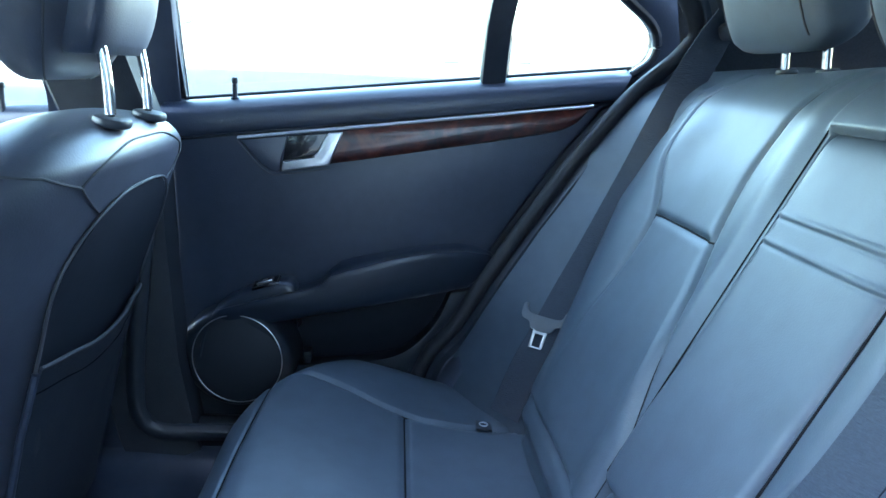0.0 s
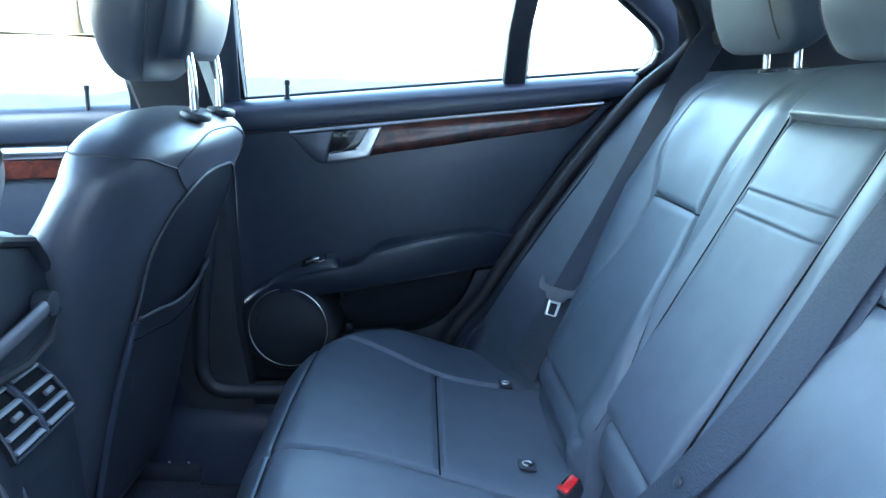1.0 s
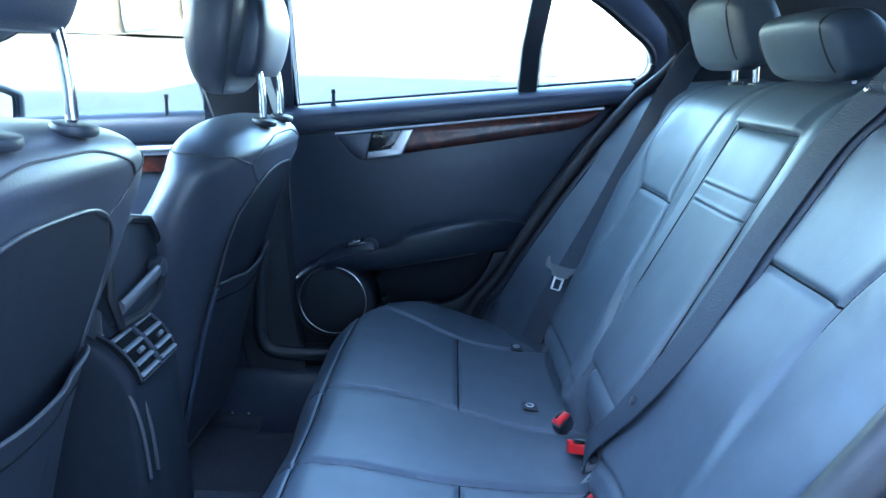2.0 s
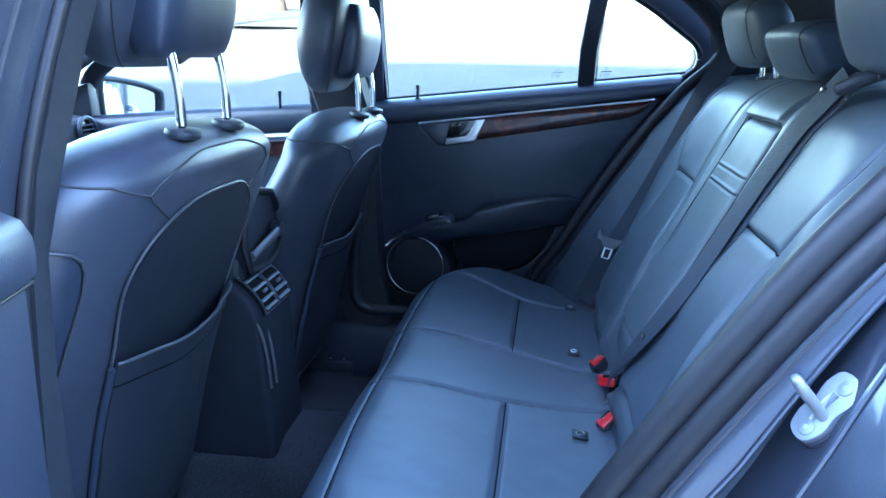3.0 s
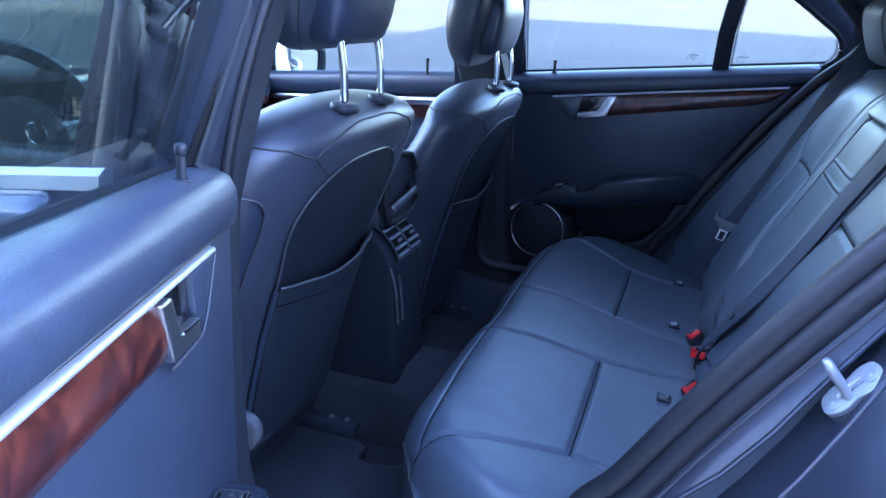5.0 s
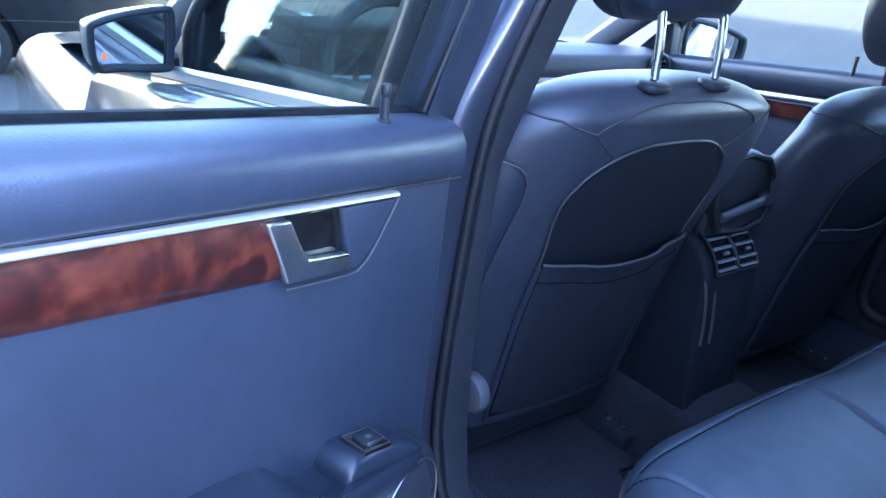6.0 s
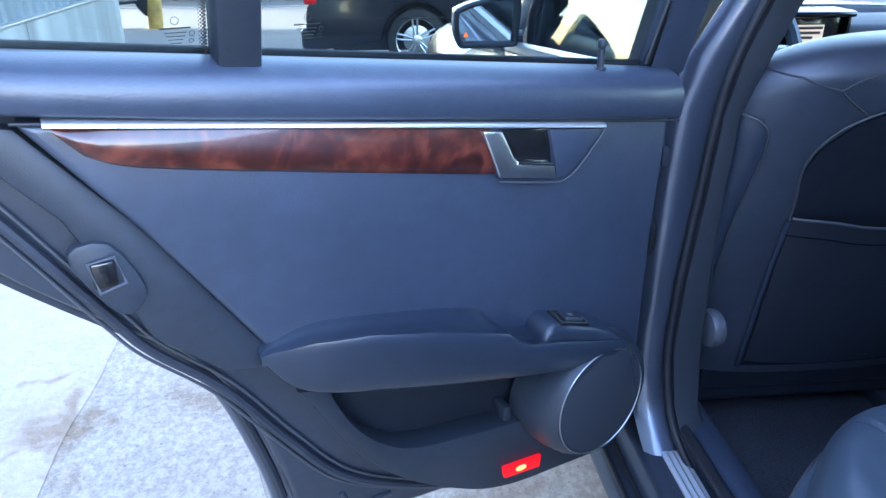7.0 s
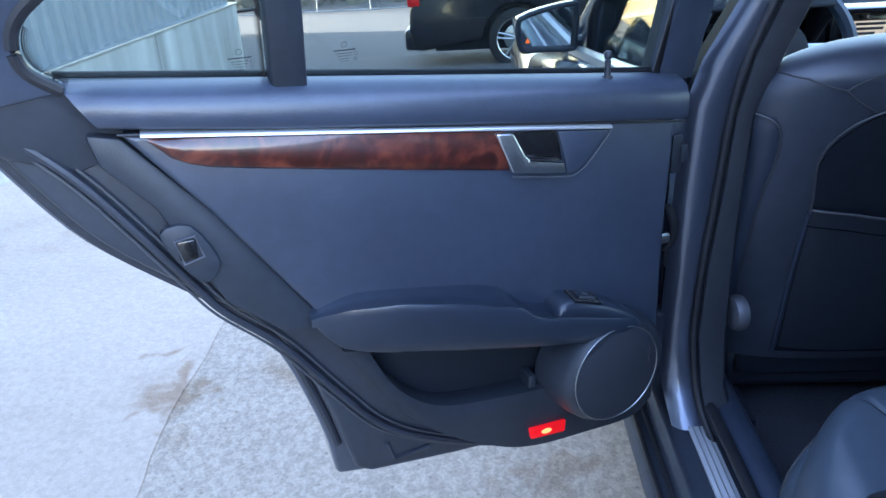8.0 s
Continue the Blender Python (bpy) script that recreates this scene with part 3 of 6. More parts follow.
def fence():
    """Chain-link fence with posts at the far end of the yard."""
    th = thing("chain_link_fence", "galvanised chain-link fence on steel posts", "fence", (-30, -8, -2.15))
    z = -2.2
    for k in range(11):
        part("post", tube([(-31, -12 + 2.2 * k, z), (-31, -12 + 2.2 * k, z + 2.0)], 0.035, 8), GUTTER, th)
    for h in (0.1, 1.95):
        part("rail", tube([(-31, -12.1, z + h), (-31, 10.2, z + h)], 0.022, 8), GUTTER, th)
    verts, faces = [], []
    for d in (1, -1):
        for k in range(240):
            y = -14.2 + k * 0.1
            a, b = Vector((-31, y, z + 0.1)), Vector((-31, y + d * 1.85, z + 1.95))
            n = len(verts)
            verts += [a, a + Vector((0, 0.012, 0)), b + Vector((0, 0.012, 0)), b, ]
            faces.append((n, n + 1, n + 2, n + 3))
    me = bpy.data.meshes.new("mesh_wire")
    me.from_pydata(verts, [], faces)
    me.materials.append(GUTTER)
    ob = new("mesh_wire", me)
    ob.parent, ob.matrix_parent_inverse = th, Matrix.Translation(-Vector(th.location))


yellow_post()
fence()
PAPER = material("far_shrubs", (0.11, 0.11, 0.07), 0.95, grain=0.5, scale=3, stain=0.4, stain_scale=0.6)
rnd = random.Random(5)
verts, faces = [], []
for k in range(2600):
    c = Vector((-36 + rnd.gauss(0, 1.2), rnd.uniform(-16, 12), -2.2 + abs(rnd.gauss(0, 1.1))))
    u, v = Vector([rnd.gauss(0, 1) for _ in range(3)]).normalized(), Vector([rnd.gauss(0, 1) for _ in range(3)]).normalized()
    n = len(verts)
    verts += [c - u * 0.3, c + v * 0.2, c + u * 0.3, c - v * 0.2]
    faces.append((n, n + 1, n + 2, n + 3))
me = bpy.data.meshes.new("shrubs")
me.from_pydata(verts, [], faces)
me.materials.append(PAPER)
tagged(new("shrubs", me), "dry shrubs behind the chain-link fence", "shrubs", kind="stuff")

# ---------------------------------------------------------------- the car, its rear doors first
car = thing("car", "dark grey metallic sedan with black leather cabin, one rear door open", "car", (0, 0, 0.15))
# door space: u runs back along the door, v towards the cabin, z up
LEFT_DOOR = Matrix(((0.3949, 0.9187, 0, -0.349), (-0.9187, 0.3949, 0, -0.952), (0, 0, 1, 0), (0, 0, 0, 1)))
RIGHT_DOOR = Matrix(((1, 0, 0, -0.228), (0, -1, 0, 0.64), (0, 0, 1, 0), (0, 0, 0, 1)))


def tumble(bm, lean=0.36, z0=1.0):
    for v in bm.verts:
        if v.co.z > z0:
            v.co.y += lean * (v.co.z - z0)
    return bm


def belt_top(u):
    return 0.998 + 0.108 * (u + 0.25)


def belt_low(u):
    return 0.938 + 0.119 * (u + 0.268)


def rear_door(m, label, lit):
    made = []

    def add(name, bm, mat, parent=None, lab="", angle=38):
        made.append(part(name, moved(bm, m), mat, made[0] if made else car, lab, angle))
        return made[-1]

    lower = smooth([(0.575, 1.03), (0.545, 0.972), (0.485, 0.882), (0.385, 0.790), (0.337, 0.748), (0.290, 0.676), (0.257, 0.574), (0.242, 0.508)], 5)
    low = [(p.x, p.y) for p in (Vector((a[0], a[1])) for a in lower)]
    outline = [(-0.315, 0.955), (0.52, 1.045), (0.57, 1.06)] + low + [(0.236, 0.452), (0.20, 0.446), (0.059, 0.436), (-0.14, 0.424), (-0.29, 0.410), (-0.315, 0.425)]
    add("car_door", prism(outline, -0.150, -0.075, "v", 0.012, 3), PAINT, lab=label)
    rim = [(-0.292, 0.955), (0.42, 1.03), (0.545, 1.06)] + [(a - 0.022, b + 0.006) for a, b in low] + [(0.212, 0.480), (0.19, 0.468), (0.059, 0.456), (-0.14, 0.446), (-0.27, 0.434), (-0.292, 0.445)]
    add("inner_frame", prism(rim, -0.085, -0.042, "v", 0.008, 3), DARKPAINT, lab="grey painted inner door frame")
    flange = smooth([(0.520, 1.02), (0.463, 0.955), (0.379, 0.822), (0.348, 0.776), (0.287, 0.712), (0.225, 0.622), (0.165, 0.546), (0.08, 0.494), (-0.03, 0.452)], 6)
    add("weatherstrip", tube([(p.x, -0.037, p.y) for p in flange], 0.0055, 8), DOORSEAL)
    for off, up in ((-0.010, 0.004), (0.009, -0.003)):
        add("seal_lip", tube([(p.x + off, -0.038, p.y + up) for p in flange], 0.0018, 6), LIP)
    edge = smooth([(a - 0.012, b + 0.002) for a, b in low], 1)
    add("weatherstrip", tube([(p.x, -0.074, p.y) for p in edge], 0.0065, 8), DOORSEAL, lab="black rubber edge seal")
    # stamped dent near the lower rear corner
    add("drain_plug", tube([(0.165, -0.041, 0.515), (0.155, -0.041, 0.482), (0.10, -0.041, 0.487)], 0.004, 8), DARKPAINT)
    add("lower_cover", prism([(0.40, 0.93), (0.445, 0.985), (0.452, 1.02), (0.418, 1.012), (0.34, 0.915), (0.244, 0.768), (0.232, 0.735), (0.285, 0.745), (0.345, 0.80)], -0.044, -0.012, "v", 0.006), PLASTIC, lab="dark plastic cover along the rear edge")
    # main leather-grained panel
    skin = [(-0.268, 0.948), (0.418, 1.018), (0.342, 0.917), (0.245, 0.770), (0.215, 0.706), (0.10, 0.690), (-0.05, 0.662), (-0.262, 0.600), (-0.262, 0.785)]

    add("door_panel", prism(skin, -0.045, 0.0, "v", 0.007, 3), VINYL, lab="black leather-grained door panel")
    # lower hard trim round the pocket
    outer = smooth([(0.218, 0.704), (0.196, 0.672), (0.156, 0.602), (0.095, 0.536), (0.008, 0.482), (-0.057, 0.462), (-0.14, 0.459), (-0.225, 0.462), (-0.262, 0.490)], 5)
    inner = smooth([(-0.105, 0.560), (-0.02, 0.566), (0.076, 0.577), (0.124, 0.601), (0.161, 0.644), (0.184, 0.697)], 5)
    u_shape = [(p.x, p.y) for p in outer] + [(-0.262, 0.66), (-0.105, 0.66)] + [(p.x, p.y) for p in inner]
    add("map_pocket", prism(u_shape, -0.045, -0.002, "v", 0.005), PLASTIC, lab="hard plastic door pocket rim")
    add("pocket_back", prism([(-0.11, 0.54), (0.09, 0.56), (0.19, 0.65), (0.20, 0.70), (-0.11, 0.66)], -0.060, -0.038, "v", 0.003), POCKET)
    add("pocket_divider", box((-0.062, -0.042, 0.556), (-0.050, -0.010, 0.584), 0.003), PLASTIC)
    # padded belt
    rings = []
    for k in range(25):
        f = k / 24
        u = -0.283 + f * 0.747
        zt, zb = belt_top(u), belt_low(u)
        h = zt - zb
        end = min(1, min(f, 1 - f) * 24 + 0.25)
        prof = ((-0.050, zt - 0.002), (-0.032, zt), (-0.014, zt - 0.004), (0.001, zt - 0.2 * h), (0.008, zt - 0.42 * h), (0.009, zt - 0.65 * h), (0.0078, zb + 0.12 * h), (0.0055, zb + 0.003), (-0.003, zb), (-0.05, zb - 0.001))
        rings.append([(u + 0.030 * (1 - (z - zb) / h) * -step(0.7, 1, f), v if v < -0.04 else -0.05 + (v + 0.05) * (0.9 + 0.1 * end), z) for v, z in prof])
    add("belt_pad", loft(rings), VINYL, lab="padded black belt-line top roll")
    add("pad_seam", tube([(-0.283, 0.0, belt_low(-0.283) - 0.0015), (0.10, 0.0015, belt_low(0.10) - 0.0015), (0.42, 0.0, belt_low(0.42) - 0.0015)], 0.0016, 8), RUBBER)
    # trim strip, wood and handle
    def line(u):
        return 0.9455 + 0.1265 * (u + 0.16)
    add("chrome_strip", loft([[(u, v, line(u) + dz) for v, dz in ((-0.006, -0.0022), (0.0068, -0.0024), (0.0080, -0.0014), (0.0074, 0.0008), (0.0054, 0.0024), (-0.006, 0.0036))] for u in (-0.163, -0.05, 0.1, 0.25, 0.398)]), TRIM, lab="polished metal trim strip")
    rings = []
    for k in range(22):
        f = k / 21
        u = -0.010 + f * 0.402
        top = line(u) - 0.0026
        bot = lerp(((-0.02, 0.906), (0.29, 0.962), (0.345, 0.973), (0.37, 0.984), (0.383, 0.997), (0.393, 1.010)), u)
        h = max(top - bot, 0.0006)
        sk = 0.012 * (1 - f) ** 3
        rings.append([(u - sk * (1 - (z - bot) / h), v, z) for v, z in ((-0.01, bot), (0.0005, bot), (0.0045, bot + 0.07 * h), (0.0072, bot + 0.30 * h), (0.0076, bot + 0.50 * h), (0.0064, bot + 0.74 * h), (0.0030, bot + 0.97 * h), (-0.01, top))])
    add("wood_trim", loft(rings), WOOD, lab="glossy burr walnut inlay")
    add("handle_bezel", prism([(-0.084, 0.951), (-0.160, 0.942), (-0.128, 0.906), (-0.112, 0.894), (-0.098, 0.892), (-0.094, 0.915)], -0.01, 0.007, "v", 0.003), VINYL, lab="grey plastic handle surround")
    add("bezel_edge", tube([(p.x, 0.007, p.y) for p in smooth([(-0.163, 0.941), (-0.130, 0.903), (-0.113, 0.891), (-0.096, 0.889), (-0.02, 0.901)], 5)], 0.0011, 6), LIP)
    add("handle_recess", prism([(-0.02, 0.957), (-0.088, 0.951), (-0.094, 0.905), (-0.03, 0.915)], -0.03, 0.0015, "v", 0.002), GLOSSY)
    lever = [(0.002, 0.960), (-0.022, 0.957), (-0.038, 0.926), (-0.046, 0.919), (-0.092, 0.911), (-0.096, 0.894), (-0.020, 0.906)]
    h = add("door_handle", prism(lever, 0.0, 0.0095, "v", 0.0025, 3), SATIN, lab="satin chrome pull handle")
    add("grip_edge", tube([(-0.042, 0.0092, 0.9192), (-0.090, 0.0092, 0.910)], 0.0013, 8), CHROME, h)
    # armrest: a nearly level shelf, a crisp ridge, a face that turns under
    rings = []
    for k in range(41):
        f = k / 40
        u = 0.253 - f ** 1.6 * 0.445
        zt = bent(((-0.20, 0.668), (-0.15, 0.684), (-0.09, 0.702), (-0.06, 0.708), (-0.030, 0.718), (-0.010, 0.740), (0.009, 0.752), (0.06, 0.764), (0.129, 0.776), (0.17, 0.782), (0.198, 0.784), (0.222, 0.780), (0.240, 0.774), (0.253, 0.764)), u)
        zr = lerp(((-0.20, 0.680), (-0.157, 0.687), (-0.077, 0.716), (0.003, 0.743), (0.078, 0.765), (0.147, 0.777), (0.205, 0.777), (0.240, 0.770), (0.253, 0.763)), u)
        zb = bent(((-0.20, 0.632), (-0.129, 0.648), (-0.03, 0.667), (0.094, 0.692), (0.15, 0.703), (0.19, 0.711), (0.220, 0.721), (0.238, 0.738), (0.253, 0.760)), u)
        p = bent(((-0.20, 0.040), (-0.16, 0.048), (-0.08, 0.053), (0.05, 0.052), (0.12, 0.046), (0.18, 0.035), (0.217, 0.024), (0.240, 0.014), (0.253, 0.005)), u)
        zr = min(zr, zt + 0.003)
        d, h = zt - zr, zr - zb
        rings.append([(u, -0.02, zt), (u, 0.0, zt), (u, p * 0.22, zt - 0.25 * d - 0.10 * p), (u, p * 0.58, zt - 0.62 * d - 0.12 * p), (u, p * 0.86, zr - 0.03 * p), (u, p * 0.955, zr - 0.001), (u, p * 0.985, zr - 0.0035), (u, p, zr - 0.012), (u, p * 0.985, zr - 0.45 * h), (u, p * 0.93, zr - 0.72 * h), (u, p * 0.84, zb + 0.08 * h), (u, p * 0.72, zb), (u, -0.02, zb)])
    arm = add("armrest", loft(rings), SOFTBLACK, lab="smooth black padded door armrest", angle=48)
    # switch pod and speaker
    pod = []
    for f, r, v in ((0, 0.096, -0.02), (0.25, 0.092, 0.012), (0.6, 0.087, 0.032), (0.85, 0.082, 0.042), (1, 0.0765, 0.0455)):
        c = Vector((-0.170 + 0.007 * f, 0, 0.585 + 0.007 * f))
        pod.append([(c.x + r * math.cos(a) * (1.0 + 0.10 * (1 - f) * max(0, math.cos(a))), v + 0.010 * f * math.cos(a), c.z + r * math.sin(a) * 0.97) for a in [k * math.pi / 20 for k in range(40)]])
    spk = add("speaker", loft(pod), PLASTIC, lab="round door speaker pod")
    nrm = (-0.12, 1, 0.02)
    add("speaker_grille", disc((-0.162, 0.041, 0.592), 0.0725, nrm, 0.006, 40), MESH, spk)
    add("speaker_ring", ring((-0.162, 0.0475, 0.592), 0.0740, nrm, 0.0009, 48), SATIN, spk, "thin silver ring round the speaker")
    rings = []
    for u, zt in ((-0.066, 0.692), (-0.069, 0.710), (-0.075, 0.720), (-0.085, 0.724), (-0.11, 0.718), (-0.145, 0.706), (-0.175, 0.691), (-0.198, 0.672), (-0.213, 0.650), (-0.222, 0.620)):
        rings.append([(u, v, z) for v, z in ((-0.02, zt - 0.06), (-0.02, zt), (0.010, zt), (0.034, zt - 0.002), (0.039, zt - 0.006), (0.041, zt - 0.014), (0.040, zt - 0.030), (0.032, zt - 0.05))])
    sw = add("switch_panel", loft(rings), SOFTBLACK, lab="dark switch pod", angle=60)
    tilt = Matrix.Translation((-0.118, 0.022, 0.7150)) @ pose(0, 0, 0, -6, -17, 0)
    add("switch_well", moved(box((-0.023, -0.017, -0.004), (0.023, 0.015, 0.0015), 0.002), tilt), GLOSSY, sw)
    add("window_switch", moved(box((-0.013, -0.010, 0), (0.013, 0.008, 0.005), 0.002), tilt), PLASTIC, sw)
    add("switch_lip", moved(box((-0.013, 0.0075, 0.002), (0.013, 0.0105, 0.006), 0.001), tilt), SATIN, sw, "bright switch lip")
    add("switch_symbol", moved(box((-0.004, -0.003, 0.0049), (0.004, 0.002, 0.0053), 0), tilt), SATIN, sw, "pale window symbol")
    add("switch_rim", moved(tube([(-0.021, -0.015, 0.0015), (0.021, -0.015, 0.0015), (0.021, 0.013, 0.0015), (-0.021, 0.013, 0.0015)], 0.0007, 6, closed=True), tilt), LIP, sw)
    # red marker lamp in the lower trim
    lamp = add("marker_lamp", prism([(-0.044, 0.499), (-0.106, 0.497), (-0.104, 0.477), (-0.047, 0.480)], -0.01, 0.003, "v", 0.002), LITLENS if lit else LENS, lab="red courtesy marker lamp")
    add("bulb", disc((-0.072, 0.0032, 0.489), 0.0085, (0.0, 1, 0), 0.0008, 18, 0, 0.0042), LAMPGLOW if lit else LENS, lamp)
    # lock on the shut face
    lk = add("lock_plate", prism(smooth([(0.402, 0.902), (0.368, 0.906), (0.345, 0.862), (0.350, 0.842), (0.366, 0.835), (0.385, 0.858)], 3, True), -0.02, -0.006, "v", 0.004), PLASTIC)
    add("lock_mouth", moved(box((0.366, -0.004, 0.868), (0.386, 0.000, 0.892), 0.003), pose(0, 0, 0)), GLOSSY, lk)
    add("lock_frame", tube([(0.388, 0.0, 0.893), (0.366, 0.0, 0.896), (0.360, 0.0, 0.870), (0.382, 0.0, 0.864)], 0.0016, 6, closed=True), RECLINER, lk)
    pin = add("lock_pin", tube([(-0.170, -0.020, 0.995), (-0.170, -0.020, 1.016), (-0.170, -0.020, 1.020), (-0.170, -0.020, 1.026)], 0.0042, 10), PLASTIC)
    add("pin_knob", disc((-0.170, -0.020, 1.026), 0.0052, (0, 0, 1), 0.011, 14, 0.003), PLASTIC, pin)
    add("pin_collar", disc((-0.170, -0.020, 1.002), 0.007, (0, 0, 1), 0.004, 14, 0.001), PLASTIC, pin)
    # window frame, divider, glass
    hole = smooth([(0.460, 1.066), (0.485, 1.087), (0.491, 1.112), (0.479, 1.140), (0.440, 1.170), (0.335, 1.238), (0.20, 1.292), (0.05, 1.326), (-0.10, 1.340), (-0.245, 1.345)], 5)
    out = smooth([(0.516, 1.058), (0.549, 1.080), (0.556, 1.122), (0.535, 1.168), (0.488, 1.210), (0.378, 1.278), (0.22, 1.336), (0.05, 1.370), (-0.10, 1.385), (-0.300, 1.390)], 5)
    frame_pts = [(p.x, p.y) for p in out] + [(-0.312, 0.985), (-0.256, 0.985)] + [(p.x, p.y) for p in reversed(hole)]
    fr = add("window_frame", tumble(prism(frame_pts, -0.075, -0.030, "v", 0.006, 2)), VINYL, lab="dark window frame trim")
    corner = [(0.405, 0.990), (0.425, 1.050), (0.449, 1.062), (0.466, 1.072), (0.486, 1.087), (0.492, 1.112), (0.500, 1.135), (0.552, 1.125), (0.562, 1.080), (0.565, 1.040), (0.535, 1.000), (0.47, 0.975)]
    add("frame_corner", tumble(prism(corner, -0.074, -0.036, "v", 0.006, 2)), DARKPAINT, fr, "broad frame corner behind the quarter pane")
    add("window_seal", tumble(tube([(p.x, -0.034, p.y) for p in hole] + [(-0.256, -0.034, 1.30), (-0.256, -0.034, 1.000)], 0.007, 8)), RUBBER, fr)
    add("window_divider", tumble(prism([(0.218, 1.035), (0.257, 1.038), (0.258, 1.13), (0.280, 1.285), (0.240, 1.305), (0.219, 1.13)], -0.062, -0.024, "v", 0.005)), PLASTIC, lab="dark upright bar between panes")
    add("belt_seal", tube([(u, -0.050, belt_top(u) + 0.001) for u in (-0.27, 0.0, 0.25, 0.47)], 0, 8, flat=(0.004, 0.003)), RUBBER, lab="black rubber window seal")
    add("bright_edge", tumble(tube([(-0.243, -0.026, 1.002), (-0.242, -0.026, 1.15), (-0.240, -0.026, 1.325)], 0, 8, flat=(0.0011, 0.0018))), LIP, fr, "grey edge of the window channel")
    g1 = [(-0.258, 0.99), (0.222, 1.03), (0.223, 1.13), (0.245, 1.300), (0.05, 1.335), (-0.258, 1.352)]
    g2 = [(0.250, 1.03), (0.466, 1.062), (0.490, 1.085), (0.496, 1.112), (0.484, 1.142), (0.443, 1.175), (0.338, 1.243), (0.272, 1.272), (0.252, 1.13)]
    for pts in (g1, g2):
        p = add("window_pane", tumble(prism(pts, -0.056, -0.052, "v", 0)), GLASS, lab="clear side window glass")
        p.visible_shadow = False
    # maker's stamp on both panes, as plain bars
    for u0, z0 in ((0.170, 1.078), (0.285, 1.082)):
        rows = [(-0.005, 0.025, 0.0012), (-0.0085, 0.018, 0.0006), (-0.0115, 0.016, 0.0006), (-0.0145, 0.012, 0.0006), (-0.0175, 0.009, 0.0006)]
        bits = [box((u0 - w / 2, -0.0515, z0 + dz), (u0 + w / 2, -0.0512, z0 + dz + h), 0) for dz, w, h in rows]
        bits += [ring((u, -0.0514, z), r, (0, 1, 0), 0.00025, 14) for u, z, r in ((u0, z0 + 0.002, 0.0032), (u0 - 0.0135, z0 - 0.0095, 0.0022), (u0 - 0.0125, z0 - 0.0155, 0.0018))]
        add("glass_mark", tumble(merged(*bits)), PRINT)
    # ceramic dot border of the small pane
    bits = []
    for row in range(4):
        for k in range(54):
            z = 1.044 + k * 0.0031
            bits.append((0.2605 + row * 0.0017 + 0.10 * max(0, z - 1.13), z + (row % 2) * 0.0016, 0.00135 - row * 0.00026))
        for k in range(60):
            f = k / 59
            a = hole[min(int(f * 14), 14)]
            b = hole[min(int(f * 14) + 1, 15)]
            p = a.lerp(b, f * 14 - int(f * 14))
            t = (b - a).normalized()
            n = Vector((-t.y, t.x))
            p = p + n * (0.007 + row * 0.0019)
            bits.append((p.x, p.y, 0.0009 - row * 0.00018))
    bm = bmesh.new()
    for u, z, r in bits:
        bm.faces.new([bm.verts.new((u + r * math.cos(a), -0.0515, z + r * math.sin(a))) for a in [k * math.pi / 4 for k in range(8)]])
    tagged(add("dot_border", tumble(bm), PRINT), kind="stuff")
    # hinge hardware at the leading edge
    for z in (0.55, 0.88):
        add("hinge", box((-0.355, -0.11, z - 0.035), (-0.30, -0.075, z + 0.035), 0.006), PAINT)
    add("check_strap", box((-0.325, -0.075, 0.72), (-0.29, -0.065, 0.735), 0.003), STEEL)
    add("hinge_bracket", merged(box((-0.338, -0.078, 0.832), (-0.320, -0.070, 0.892), 0.002), box((-0.345, -0.090, 0.848), (-0.333, -0.066, 0.876), 0.003)), DARKPAINT, lab="dark hinge bracket")
    add("cable_boot", tube(smooth([(-0.318, -0.072, 0.780), (-0.331, -0.070, 0.755), (-0.336, -0.074, 0.725), (-0.330, -0.085, 0.700)], 4), 0.007, 10), RUBBER, lab="rubber cable boot")


rear_door(LEFT_DOOR, "opened rear car door with walnut trim, armrest and speaker", True)
rear_door(RIGHT_DOOR, "closed rear car door with walnut trim, armrest and speaker", False)

# ---------------------------------------------------------------- rear bench
YC = 0.012


def seat_z(x, y):
    """Height of the rear cushion: rising to the front, rolled edge, raised outer wings, stitched seams."""
    a = abs(y - YC)
    z = 0.556 + 0.048 * step(0.03, -0.31, x)
    z += 0.012 * step(0.40, 0.54, a) * step(-0.02, -0.20, x)
    z -= 0.008 * math.exp(-((a - 0.29) / 0.13) ** 2) * math.exp(-((x + 0.02) / 0.14) ** 2)
    lim = cushion_half(x)
    front = max(0, front_x(a) + 0.074 - x) / 0.072
    z -= 0.085 * (1 - math.sqrt(max(0, 1 - min(front, 1) ** 2)))
    side = max(0, a - lim + 0.06) / 0.06
    z -= 0.075 * (1 - math.sqrt(max(0, 1 - min(side, 1) ** 2)))
    s = step(-0.36, -0.30, x)
    arc = 0.112 - 0.03 * step(-0.2, 0.05, x)
    z += groove(a - arc, 0.0045, 0.006) * step(-0.37, -0.33, x)
    z += groove(a - (0.420 + 0.085 * step(-0.08, -0.33, x)), 0.0045, 0.006) * s
    if arc < a < 0.425:
        z += groove(x + 0.120, 0.0045, 0.008) * step(arc, arc + 0.03, a) * step(0.43, 0.41, a)
    if a < 0.50:
        z += groove(x + 0.328 - 0.012 * step(0.2, 0.5, a), 0.0035, 0.004)
    return z + 0.0012 * noise.noise((x * 22, y * 16, 3.1)) + 0.002 * noise.noise((x * 7, y * 6, 1.7))


